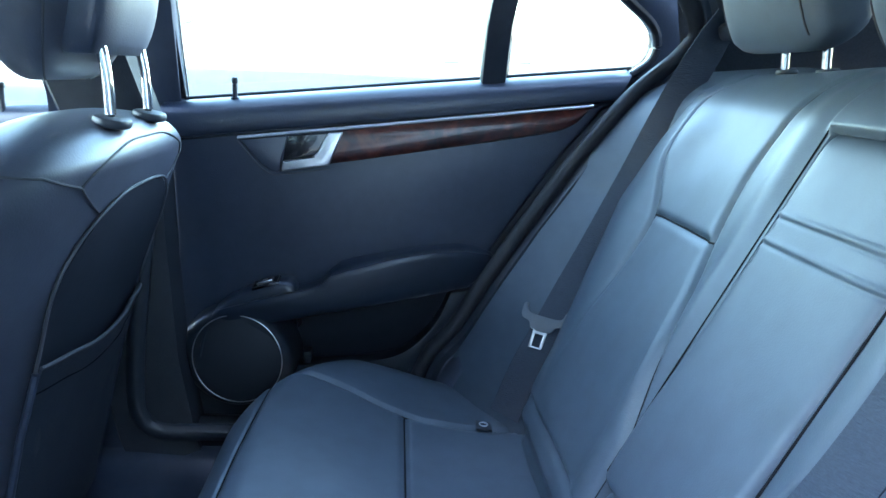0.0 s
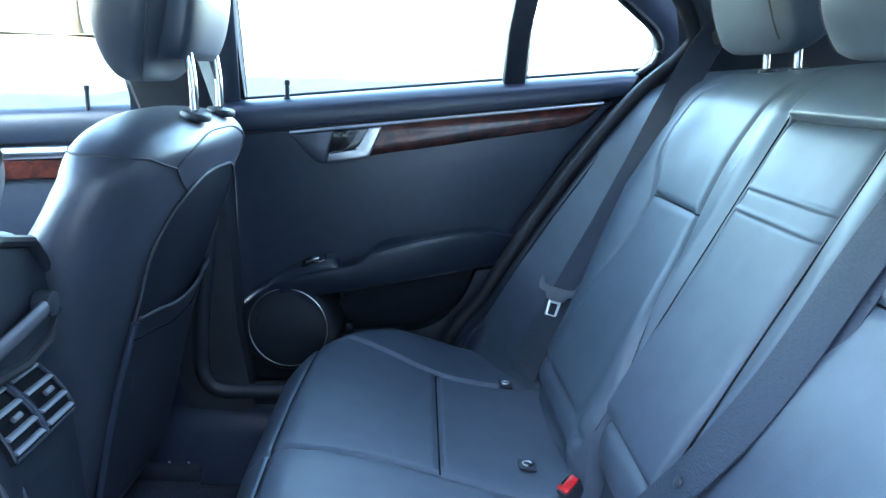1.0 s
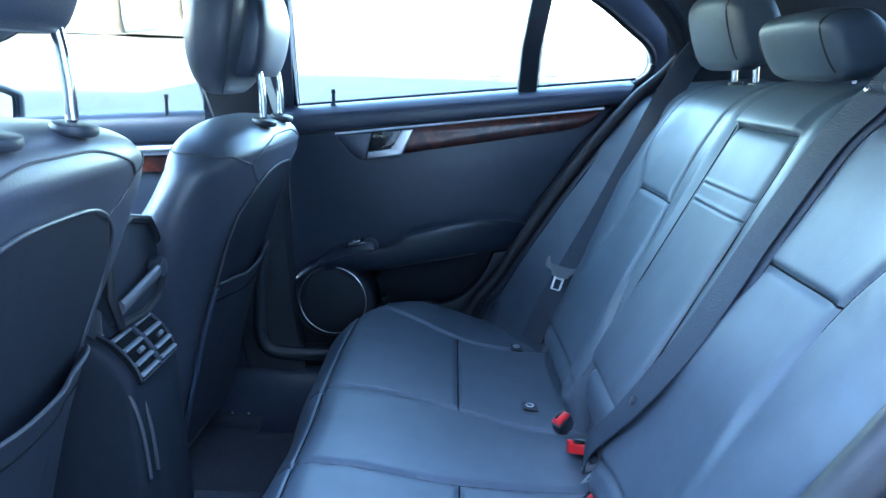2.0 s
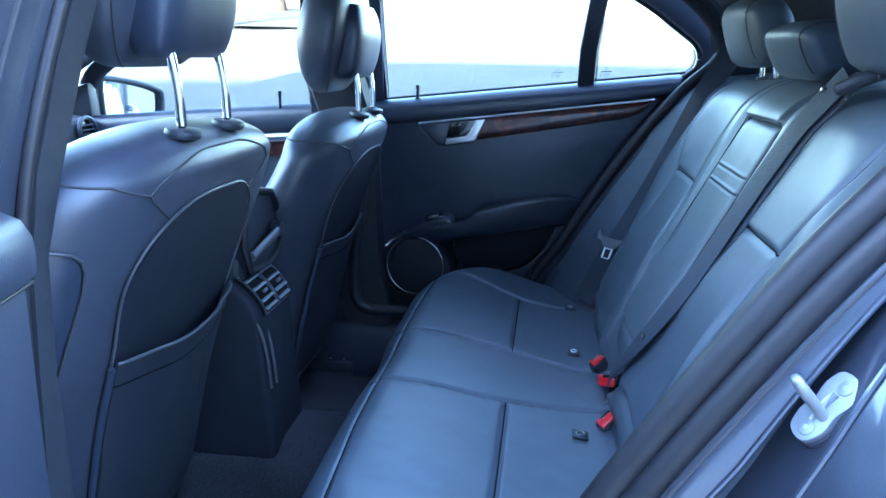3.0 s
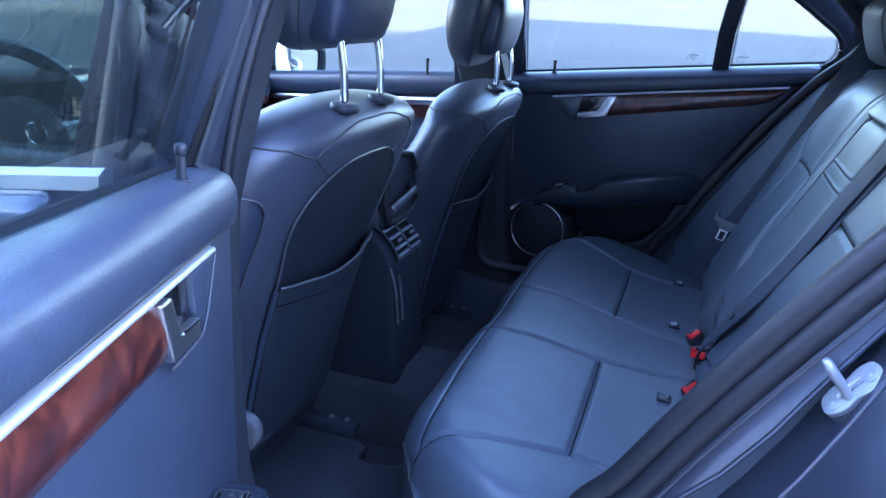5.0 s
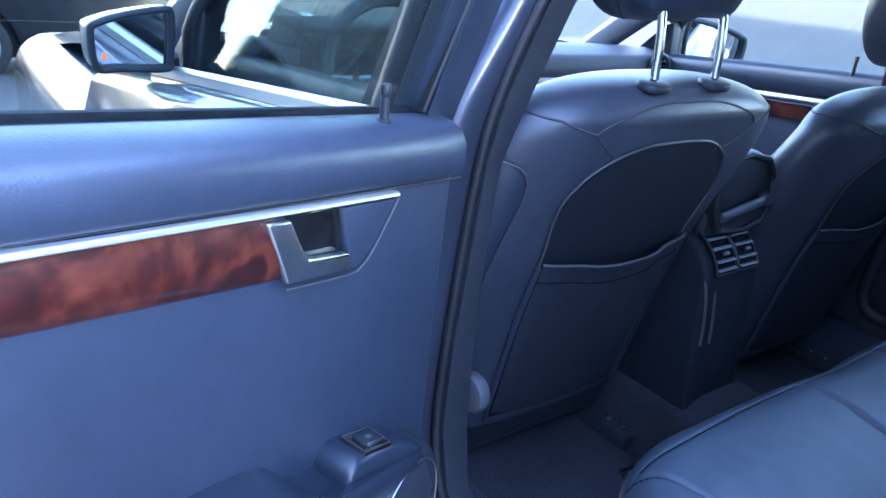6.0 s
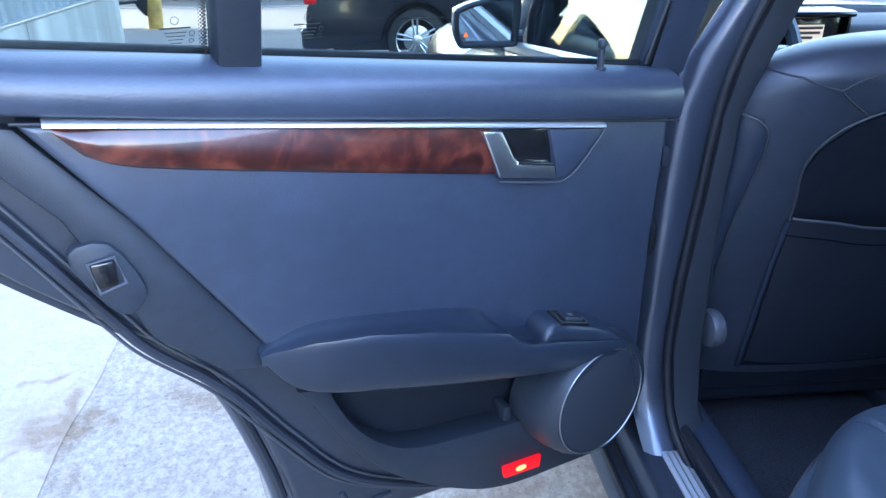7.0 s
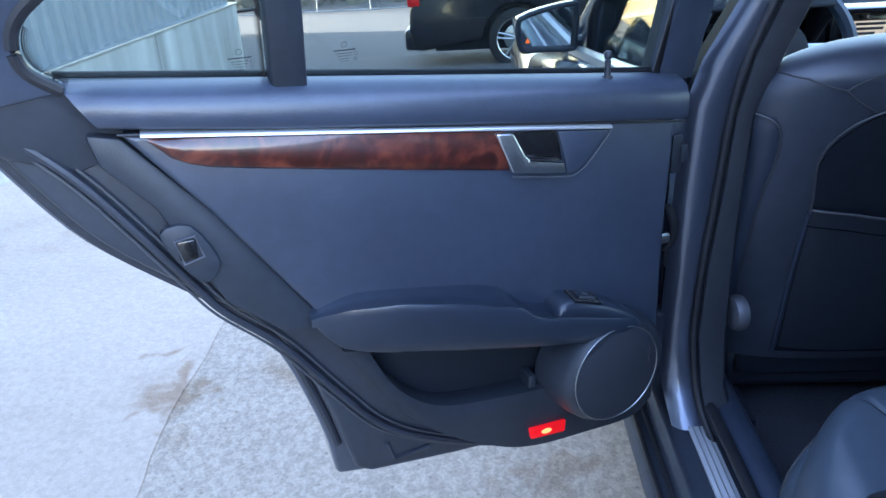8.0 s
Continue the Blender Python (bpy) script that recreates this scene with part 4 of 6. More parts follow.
def front_x(a):
    """Where the cushion ends in front: straight in the middle, well rounded at the corners."""
    return -0.374 + 0.105 * max(0, (a / 0.56 - 0.66) / 0.34) ** 2.3 + 0.008 * step(0.14, 0.0, a)


def cushion_half(x):
    """Half width of the cushion: full at the middle, rounded in at the front corners."""
    return 0.610 - 0.06 * step(-0.20, -0.36, x) - 0.045 * step(-0.02, 0.08, x)


INNER = [(p.x, p.y) for p in smooth(((0.60, 0.096), (0.69, 0.098), (0.73, 0.108), (0.82, 0.142), (0.895, 0.176), (0.97, 0.188), (1.05, 0.177), (1.10, 0.170)), 6)]
OUTER = [(p.x, p.y) for p in smooth(((0.60, 0.352), (0.74, 0.350), (0.82, 0.340), (0.894, 0.346), (0.967, 0.395), (1.035, 0.410), (1.07, 0.385), (1.10, 0.37)), 6)]


def wing_start(z):
    return lerp(((0.50, 0.405), (0.565, 0.408), (0.69, 0.425), (0.80, 0.465), (0.89, 0.495), (0.98, 0.480), (1.06, 0.45)), z)


def back_x(y, z):
    """How far back the backrest's face lies: a middle, two stitched inserts between bolsters, and flat wings towards the doors."""
    a = abs(y - YC)
    x = 0.032 + 0.5 * (z - 0.58)
    edge = wing_start(z)
    sunk = 0.020 * step(0.98, 0.74, z) + 0.008
    if a > edge:
        outer = lerp(((0.50, -0.095), (0.565, -0.064), (0.655, -0.018), (0.739, 0.025), (0.82, 0.075), (0.947, 0.165), (1.042, 0.245), (1.10, 0.295)), z)
        outer -= 0.016 * step(0.0, 0.3, y)
        f = min((a - edge) / (0.61 - edge), 1.15)
        x = (x + sunk) * (1 - f) + outer * f
    else:
        x += sunk * step(edge - 0.022, edge, a) ** 2
        x -= 0.015 * math.exp(-((a - edge + 0.080) / 0.055) ** 2) * step(1.08, 0.95, z) * step(0.58, 0.70, z)
        x -= 0.007 * math.exp(-((a - 0.125) / 0.022) ** 2)
        inner = lerp(INNER, z)
        outer = lerp(OUTER, z)
        x -= groove(a - inner, 0.0045, 0.006) + groove(a - outer, 0.0045, 0.006) * step(0.76, 0.86, z)
        if inner < a < outer:
            soft = step(inner, inner + 0.02, a) * step(outer, outer - 0.02, a)
            x -= (groove(z - 0.894, 0.0045, 0.005) + 0.002 * step(0.894, 0.906, z) * step(1.02, 0.92, z)) * soft
            x -= 0.008 * math.exp(-((z - 0.79) / 0.07) ** 2) * soft
        # lower roll, tucked under towards the cushion
        x += 0.030 * step(0.640, 0.555, z) - 0.010 * math.exp(-((z - 0.592) / 0.018) ** 2) * step(0.09, 0.12, a)
        if a > 0.10:
            x -= groove(z - 0.620, 0.0060, 0.008) * step(0.10, 0.12, a) * step(edge - 0.01, edge - 0.04, a)
    if a < 0.104:
        x += 0.026 * step(1.020, 1.012, z) * step(0.092, 0.086, a)
        x -= 0.012 * step(1.016, 1.028, z) * step(0.104, 0.085, a)
    over = max(0, z - 1.023) / 0.060
    x += 0.080 * (1 - math.sqrt(max(0, 1 - min(over, 1) ** 2)))
    return x + 0.0016 * noise.noise((y * 14, z * 14, 5.0)) + 0.0025 * noise.noise((y * 5, z * 5, 2.0))


def bench():
    th = thing("rear_seat", "black leather rear bench seat with stitched panels", "car seat", (-0.1, YC, 0.40))

    def top(i, j):
        q = 2 * j - 1
        fx = front_x(abs(q) * 0.56)
        bx = 0.10 - 0.14 * step(0.60, 0.98, abs(q))
        x = fx + (bx - fx) * i ** 1.15
        y = YC + q * cushion_half(x)
        return (x, y, seat_z(x, y))
    part("cushion", grid(top, 190, 300, 0.14), LEATHER, th, "black leather seat cushion with stitched squab panels", 60)
    part("cushion_base", prism([(-0.335, -0.44), (-0.335, 0.46), (-0.27, 0.54), (0.0, 0.57), (0.06, 0.3), (0.06, -0.3), (0.0, -0.55), (-0.27, -0.52)], 0.29, 0.47, "z", 0.02), CARPET, th, "black carpeted seat base")
    piping = []
    for k in range(241):
        q = -1 + k / 120
        x = front_x(abs(q) * 0.56)
        piping.append((x - 0.001, YC + q * cushion_half(x), seat_z(x, YC + q * cushion_half(x)) - 0.0006))
    part("piping", tube(piping, 0.0022, 6), THREAD, th)

    # backrest: x as a function of y and z, three sections with wings towards the doors
    def face(i, j):
        y = YC - 0.580 + 1.178 * j
        a = abs(y - YC)
        top_z = 1.081 + 0.010 * math.cos(a * 9) - 0.02 * step(0.45, 0.65, a)
        z = 0.50 + (top_z - 0.50) * i ** 0.9
        return (back_x(y, z), y, z)
    part("backrest", grid(face, 250, 380, 0.10, (1, 0, 0.1)), LEATHER, th, "black leather backrest with side bolsters", 60)
    # folding centre armrest with its pull strap
    def flap(i, j):
        y = YC - 0.095 + 0.190 * j
        z = 0.668 + (1.019 - 0.668) * i
        e, f = min(j, 1 - j) * 0.190, min(i, 1 - i) * 0.351
        x = 0.032 + 0.5 * (z - 0.58) - 0.004 + 0.008 * math.exp(-e / 0.004) + 0.010 * math.exp(-f / 0.005)
        x -= 0.006 * math.exp(-((z - 0.72) / 0.08) ** 2)
        for q in (0.921, 0.945):
            x -= 0.0016 * math.exp(-((z - q) / 0.0022) ** 2)
            x += 0.0012 * math.exp(-((z - q + 0.0050) / 0.0016) ** 2)
        return (x + 0.0012 * noise.noise((y * 15, z * 15, 8.0)), y, z)
    part("centre_armrest", grid(flap, 300, 36, 0.04, (1, 0, 0)), LEATHER, th, "folded centre armrest panel with stitched strap", 60)
    part("armrest_foot", grid(lambda i, j: (0.032 + 0.5 * (0.60 + 0.062 * i - 0.58) + 0.002 + 0.024 * (1 - i) ** 2 + 0.010 * (2 * i - 1) ** 6 + 0.010 * (2 * j - 1) ** 8, YC - 0.096 + 0.192 * j, 0.600 + 0.062 * i), 14, 20, 0.04, (1, 0, 0)), LEATHER, th, "lower armrest pad")
    # dark stitched seams lying in the grooves
    def on_seat(x, y):
        return (x, y, seat_z(x, y) + 0.0004)

    def on_back(y, z):
        return (back_x(y, z) - 0.0004, y, z)
    for s in (-1, 1):
        xs = [-0.325 + 0.40 * k / 60 for k in range(61)]
        for line in ([on_seat(x, YC + s * (0.112 - 0.03 * step(-0.2, 0.05, x))) for x in xs],
                     [on_seat(x, YC + s * (0.420 + 0.085 * step(-0.08, -0.33, x))) for x in xs],
                     [on_seat(-0.120, YC + s * (0.108 + 0.312 * k / 50)) for k in range(51)],
                     [on_seat(-0.328 + 0.012 * step(0.2, 0.5, 0.01 * k), YC + s * 0.01 * k) for k in range(50)],
                     [on_back(YC + s * lerp(INNER, z), z) for z in [0.64 + 0.41 * k / 60 for k in range(61)]],
                     [on_back(YC + s * lerp(OUTER, z), z) for z in [0.87 + 0.18 * k / 50 for k in range(51)]],
                     [on_back(YC + s * (0.178 + 0.168 * k / 30), 0.894) for k in range(31)]):
            part("seam", tube(line, 0.0013, 6), SEAM, th)
        # no stitching here: a dark tube drawn for the shade in the armrest's gap
        part("armrest_gap_shade", tube([(0.032 + 0.5 * (z - 0.58) - 0.0010, YC + s * 0.0978, z) for z in [0.675 + 0.35 * k / 40 for k in range(41)]], 0.0013, 8), SEAM, th)
    # anchor covers
    for y in (0.438, 0.172, -0.156, -0.40):
        z = seat_z(0.0, y) + 0.002
        c = part("anchor_cover", moved(box((-0.012, -0.013, 0), (0.012, 0.013, 0.004), 0.002), Matrix.Translation((-0.004, y, z)) @ pose(0, 0, 0, 0, 8, 0)), PLASTIC, th, "small black child-seat anchor cover")
        part("anchor_ring", ring((-0.004, y, z + 0.0045), 0.006, (0, 0, 1), 0.0012, 16), SATIN, c)


bench()


def rear_headrest(y, w, low, top, dx, label):
    """A padded block with a flat front panel, tipped forward over the backrest. top: its highest point."""
    th = thing("headrest", label, "headrest", (0.31, y, 1.07), "rear headrests")
    outline = smooth([(0.272, 0.02), (0.256, 0.24), (0.242, 0.58), (0.240, 0.80), (0.256, 0.94), (0.284, 1.0), (0.306, 0.94), (0.327, 0.72), (0.338, 0.44), (0.336, 0.20), (0.314, 0.04), (0.292, 0.0)], 4, True)
    sec = [(p.x + dx, low + (top - low) * p.y) for p in outline]
    mx, mz = 0.289 + dx, (low + top) / 2
    rings = []
    for k in range(33):
        f = -math.cos(math.pi * k / 32)
        q = 0.42 + 0.58 * max(0, 1 - abs(f) ** 5) ** 0.5
        bulge = 0.006 * (1 - f * f)
        rings.append([(mx + (x - mx) * q - (bulge if x < 0.27 + dx else 0), y + f * w / 2, mz + (z - mz) * q) for x, z in sec])
    hd = part("cushion", loft(rings), LEATHER, th, "black leather head cushion", 60)
    for k in (6, 26):
        r = rings[k]
        part("seam", tube([Vector(p) + Vector((-0.0004, 0, 0)) for p in r[1:22]], 0.0013, 6), THREAD, hd)
    for s in (-1, 1):
        part("post", tube([(0.333, y + s * 0.045, 1.03), (0.327, y + s * 0.045, low + 0.03)], 0.0050, 12), CHROME, th, "chrome headrest post")
        part("post_sleeve", disc((0.333, y + s * 0.045, 1.072), 0.013, (-0.1, 0, 1), 0.007, 18, 0.003), PLASTIC, th)


rear_headrest(0.312, 0.215, 1.096, 1.222, 0.012, "black leather rear headrest beside the far door")
rear_headrest(YC, 0.200, 1.082, 1.166, 0.016, "lower black leather middle rear headrest on chrome posts")
rear_headrest(-0.288, 0.215, 1.096, 1.222, 0.012, "black leather rear headrest beside the opened door")

# ---------------------------------------------------------------- seat belts


def tongue(parent, c, way, across, size=0.84):
    """Belt tongue: a dark moulded yoke with a slotted metal blade."""
    w, a = Vector(way).normalized(), Vector(across).normalized()
    n = w.cross(a)
    m = Matrix(((a.x, n.x, w.x, c[0]), (a.y, n.y, w.y, c[1]), (a.z, n.z, w.z, c[2]), (0, 0, 0, 1))) @ Matrix.Scale(size, 4)
    yoke = prism(smooth([(-0.041, -0.013), (-0.034, -0.016), (-0.028, -0.002), (0.0, 0.0), (0.028, -0.002), (0.034, -0.016), (0.041, -0.013), (0.039, 0.008), (0.024, 0.014), (0.016, 0.026), (-0.016, 0.026), (-0.024, 0.014), (-0.039, 0.008)], 3, True), -0.004, 0.004, "v", 0.002)
    part("tongue", moved(yoke, m), YOKE, parent, "grey plastic belt tongue")
    bits = [tube([(x, 0, z) for x, z in [(-0.010, 0.02), (-0.0095, 0.056), (0.0095, 0.056), (0.010, 0.02)]], 0, 8, flat=(0.0012, 0.0030), up=(0, 1, 0)),
            tube([(-0.011, 0, 0.029), (0.011, 0, 0.029)], 0, 8, flat=(0.0012, 0.003), up=(0, 1, 0))]
    part("blade", moved(merged(*bits), m), SATIN, parent, "slotted steel blade")


def belt_right():
    th = thing("seat_belt", "black seat belt hanging against the seat side with a steel tongue", "seat belt", (0.02, 0.47, 0.57), "rear seat belts")
    rows = [(0.312, 0.496, 1.150), (0.292, 0.500, 1.110), (0.246, 0.500, 1.010), (0.197, 0.500, 0.910), (0.152, 0.497, 0.815), (0.114, 0.486, 0.745), (0.085, 0.468, 0.697), (0.054, 0.450, 0.645), (0.025, 0.436, 0.575)]
    path = smooth([(min(x, back_x(y, z) - 0.006), y, z) for x, y, z in rows], 6)
    across = [Vector((0.85, 0.30, 0.0)).lerp(Vector((0.80, -0.60, 0.0)), step(0.0, 0.34, k / (len(path) - 1))) for k in range(len(path))]
    part("webbing", band(path, across, 0.047, 0.0014), WEBBING, th, "woven black belt webbing")
    part("webbing_fold", band([p + Vector((0.003, 0.008, 0.0)) for p in path[32:]], across[32:], 0.047, 0.0014), WEBBING, th)
    tongue(th, (path[34].x - 0.013, path[34].y - 0.006, path[34].z + 0.004), (-0.30, -0.25, -0.92), (0.92, -0.38, -0.15))
    part("guide", moved(box((-0.03, -0.03, -0.012), (0.03, 0.03, 0.012), 0.006), Matrix.Translation((path[0].x + 0.02, 0.488, 1.140)) @ pose(0, 0, 0, 0, -30, 15)), PLASTIC, th)


def belt_left():
    th = thing("seat_belt", "black seat belt laid across the backrest to its buckle", "seat belt", (0.05, -0.10, 0.60), "rear seat belts")
    rows = [(-0.205, 1.092, 0.0), (-0.192, 1.066, 0.002), (-0.172, 1.030, 0.004), (-0.163, 0.985, 0.004), (-0.156, 0.914, 0.004), (-0.155, 0.850, 0.004), (-0.150, 0.790, 0.005), (-0.135, 0.727, 0.008), (-0.112, 0.680, 0.008), (-0.084, 0.632, 0.006), (-0.058, 0.596, -0.010)]
    path = smooth([(0.032 + 0.5 * (z - 0.58) - 0.008 - o, y, z) for y, z, o in rows], 6)
    acr = [Vector((-0.10, 1, 0.16)).lerp(Vector((0.16, 0.96, 0.10)), step(0.60, 0.9, k / (len(path) - 1))) for k in range(len(path))]
    part("webbing", band(path, acr, 0.046, 0.0014), WEBBING, th, "woven black belt webbing")
    part("webbing_edge", band([p + Vector((0.006, -0.008, -0.002)) for p in path[4:-26]], acr[4:-26], 0.046, 0.0014), WEBBING, th, "second run of webbing behind")
    part("guide", moved(box((-0.026, -0.040, -0.008), (0.022, 0.034, 0.008), 0.006), Matrix.Translation((0.286, -0.222, 1.086)) @ pose(0, 0, 0, 0, -28, -20)), PLASTIC, th, "black belt guide loop")
    part("guide_pin", disc((0.262, -0.192, 1.074), 0.004, (-1, 0, 0.4), 0.006, 10), CHROME, th)
    tongue(th, (0.068, -0.060, 0.590), (-0.60, -0.78, -0.10), (0.70, -0.45, 0.55))
    part("stop_button", disc((path[44].x - 0.001, path[44].y, path[44].z), 0.006, (-0.9, 0, 0.4), 0.004, 14), PLASTIC, th)


belt_right()
belt_left()


def buckle(c, way, side, label, size=0.86):
    """A buckle whose red end looks along way; side: the direction of its broad width."""
    th = thing("belt_buckle", label, "seat belt buckle", c, "belt buckles")
    w = Vector(way).normalized()
    x = (Vector(side) - w * Vector(side).dot(w)).normalized()
    n = w.cross(x)
    m = Matrix(((x.x, n.x, w.x, c[0]), (x.y, n.y, w.y, c[1]), (x.z, n.z, w.z, c[2]), (0, 0, 0, 1))) @ Matrix.Scale(size, 4)
    part("housing", moved(box((-0.023, -0.014, -0.052), (0.023, 0.014, 0.006), 0.006, 3), m), PLASTIC, th, "black plastic housing")
    part("button", moved(merged(box((-0.019, -0.012, 0.003), (0.019, 0.006, 0.011), 0.003), box((-0.019, 0.005, 0.003), (-0.008, 0.012, 0.011), 0.002)), m), RED, th, "red release button")
    part("slot", moved(box((-0.006, 0.006, 0.004), (0.019, 0.012, 0.008), 0.001), m), GLOSSY, th)
    part("stalk", moved(box((-0.013, -0.004, -0.10), (0.013, 0.004, -0.048), 0.003), m), WEBBING, th)


buckle((0.048, 0.010, 0.576), (-0.50, -0.80, 0.20), (0.72, -0.58, 0.20), "black belt buckle with a red button standing on the cushion", 0.80)
buckle((0.036, 0.098, 0.572), (-0.34, -0.40, 0.80), (0.76, 0.62, 0.20), "black belt buckle with a red button, tucked by the backrest", 0.66)
buckle((0.038, -0.120, 0.566), (-0.35, -0.50, 0.74), (0.76, 0.62, 0.10), "black belt buckle with a red button and its tongue beside it", 0.74)

# ---------------------------------------------------------------- front seats


def front_seat(cx, cy, dz, label, rest, drop=0.0):
    """Backrest seen from behind, with hard-backed pocket, head restraint and cushion. cx: its rear face at shoulder height."""
    th = thing("front_seat", label, "car seat", (cx - 0.45, cy, 0.33), "front seats")

    def rear_x(z):
        return cx + lerp(((0.40, -0.162), (0.56, -0.126), (0.66, -0.103), (0.74, -0.080), (0.82, -0.052), (0.955, 0.0), (1.10, 0.056)), z)

    def shell(a, z, off=0.0):
        """A point of the backrest at the angle a (0: straight back, 90: the flank) and height z before the shift dz."""
        w = lerp(((0.44, 0.246), (0.55, 0.252), (0.70, 0.260), (0.82, 0.270), (0.90, 0.274)), z)
        tr, tf = 0.082, 0.055
        w *= 1 + (0.05 if (a % (2 * math.pi) < math.pi) == (cy < 0) else -0.03) * step(0.74, 0.88, z)
        if z > 0.87:
            k = min((z - 0.87) / 0.154, 1)
            w *= (1 - k ** 4.4) ** 0.42
        mid = rear_x(min(z, 0.955)) - tr
        if z > 0.955:
            k = min((z - 0.955) / 0.069, 1)
            tr = (tr + 0.010 * min(k * 3, 1)) * (1 - k ** 3.8) ** 0.42
            tf *= (1 - k ** 2.2) ** 0.5
        c, s = math.cos(a), math.sin(a)
        sg = 1 if s >= 0 else -1
        if c >= 0:
            x, y = mid + (tr + off) * c ** 0.80, (w + off) * sg * abs(s) ** 0.74
        else:
            x, y = mid - (tf + off) * abs(c) ** 0.7 - 0.030 * step(0.93, 0.78, z) * math.exp(-((abs(s) - 0.75) / 0.25) ** 2), (w + off) * (1 - 0.16 * step(0.84, 0.98, z) * abs(c)) * sg * abs(s) ** 0.62
        return Vector((x, cy + y, z + dz))

    zs = [0.44 + 0.43 * k / 22 for k in range(23)] + [0.87 + 0.1538 * math.sin(k * math.pi / 52) for k in range(1, 27)]
    n = 72
    part("backrest", loft([[shell(i * 2 * math.pi / n, z) for i in range(n)] for z in zs]), SHADEDLEATHER, th, "black leather backrest shell", 60)
    # stitched seams: round the crown, along the flanks, down the rear corners
    crest = [(p.x, p.y) for p in smooth(((-31, 0.960), (-26, 0.977), (-12, 0.995), (0, 0.998), (12, 0.995), (26, 0.977), (31, 0.960)), 8)]
    flank = ((31, 0.960), (52, 0.976), (77, 0.982), (130, 0.985))
    part("seam", tube([shell(radians(p), lerp(crest, p), 0.0006) for p in range(-31, 32)], 0.0014, 6), THREAD, th, "stitched seam")
    for s in (-1, 1):
        part("seam", tube([shell(s * radians(p), lerp(flank, p), 0.0006) for p in range(31, 131, 3)], 0.0014, 6), THREAD, th)
        part("seam", tube([shell(s * radians(31 - 15 * k / 8), 0.960 - 0.037 * k / 8, 0.0006) for k in range(9)], 0.0013, 6), THREAD, th)
    # hard panel let into the back, with arched top edge
    arch = smooth([(-0.138, 0.47), (-0.142, 0.62), (-0.147, 0.76), (-0.160, 0.845), (-0.148, 0.888), (-0.118, 0.918), (-0.066, 0.939), (0.0, 0.943), (0.066, 0.939), (0.118, 0.918), (0.148, 0.888), (0.160, 0.845), (0.152, 0.76), (0.147, 0.62), (0.140, 0.47)], 5)

    def back_at(y, z):
        w = lerp(((0.44, 0.246), (0.55, 0.252), (0.70, 0.260), (0.82, 0.270), (0.95, 0.268)), z)
        s = min(abs(y) / w, 1) ** (1 / 0.74)
        return rear_x(min(z, 0.955)) - 0.082 + 0.082 * max(0, 1 - s * s) ** 0.40

    def sheet(i, j):
        q = 2 * j - 1
        top = lerp(((0, 0.942), (0.42, 0.939), (0.72, 0.917), (0.90, 0.885), (0.97, 0.862), (1.0, 0.84)), abs(q))
        z = 0.46 + (top - 0.46) * i
        y = q * lerp(((0.46, 0.140), (0.62, 0.144), (0.76, 0.148), (0.86, 0.161), (0.95, 0.158)), z)
        return (back_at(y, z) + 0.004, cy + y, z + dz)
    part("back_panel", grid(sheet, 30, 40, 0.012, (-1, 0, 0)), POCKET, th, "dark plastic back panel")
    part("panel_piping", tube([(back_at(p.x, p.y) + 0.004, cy + p.x * 1.01, p.y + dz + 0.001) for p in arch], 0.0020, 8), LIP, th, "grey piping round the back panel")
    # storage pocket
    edge = smooth([(-0.150, 0.764), (-0.10, 0.762), (-0.05, 0.754), (0.0, 0.751), (0.066, 0.756), (0.080, 0.768), (0.125, 0.770), (0.150, 0.770)], 5)

    def puff(y, f):
        return 0.008 + (0.022 if cy < 0 else 0.010) * max(0, 1 - (y / 0.152) ** 2) ** 0.5 * (0.55 + 0.45 * f)

    def pouch(i, j):
        y = -0.150 + 0.300 * j
        zt = lerp([(p.x, p.y) for p in edge], y)
        z = 0.475 + (zt - 0.475) * i
        f, y = y, y * (0.98 - 0.07 * (1 - i))
        return (back_at(y, z) + puff(f, i) + 0.001 * noise.noise((y * 20, z * 20, cy)), cy + y, z + dz)
    pk = part("pocket", grid(pouch, 16, 30, 0.004, (-1, 0, 0)), POUCH, th, "black seat-back pocket")
    part("pocket_hem", tube([(back_at(p.x, p.y) + puff(p.x, 1), cy + p.x, p.y + dz) for p in edge], 0.0024, 8), LIP, pk, "grey stitched pocket hem")
    part("pocket_stitch", tube([(back_at(p.x, p.y - 0.03) + puff(p.x, 0.9) + 0.0006, cy + p.x, p.y + dz - 0.030) for p in edge], 0.0009, 5), SEAM, pk)
    for s in (-1, 1):
        part("panel_edge", tube([(back_at(y, z) + 0.006, cy + s * y, z + dz) for z, y in ((0.46, 0.143), (0.53, 0.145), (0.60, 0.147), (0.68, 0.149), (0.757, 0.150))], 0.0045, 8), VINYL, th, "raised edge beside the pocket")
    # flat pad set in each flank
    for s in (-1, 1):
        rows = []
        for k in range(17):
            z = 0.925 - 0.375 * k / 16
            lo, hi = 46 + 8 * step(0.9, 0.6, z) + 10 * (1 - min(k, 3) / 3) ** 2, 88 + 10 * step(0.60, 0.85, z)
            rows.append([shell(s * radians(lo + (hi - lo) * q / 8), z, 0.0045 if 0 < q < 8 and 0 < k < 16 else -0.002) for q in range(9)])
        bm = bmesh.new()
        vs = [[bm.verts.new(p) for p in r] for r in rows]
        for p, q in zip(vs, vs[1:]):
            for i in range(8):
                bm.faces.new((p[i], p[i + 1], q[i + 1], q[i]))
        if s * cy < 0:
            bm.free()
            continue
        part("side_pad", bm, VINYL, th, "flat pad let into the flank")
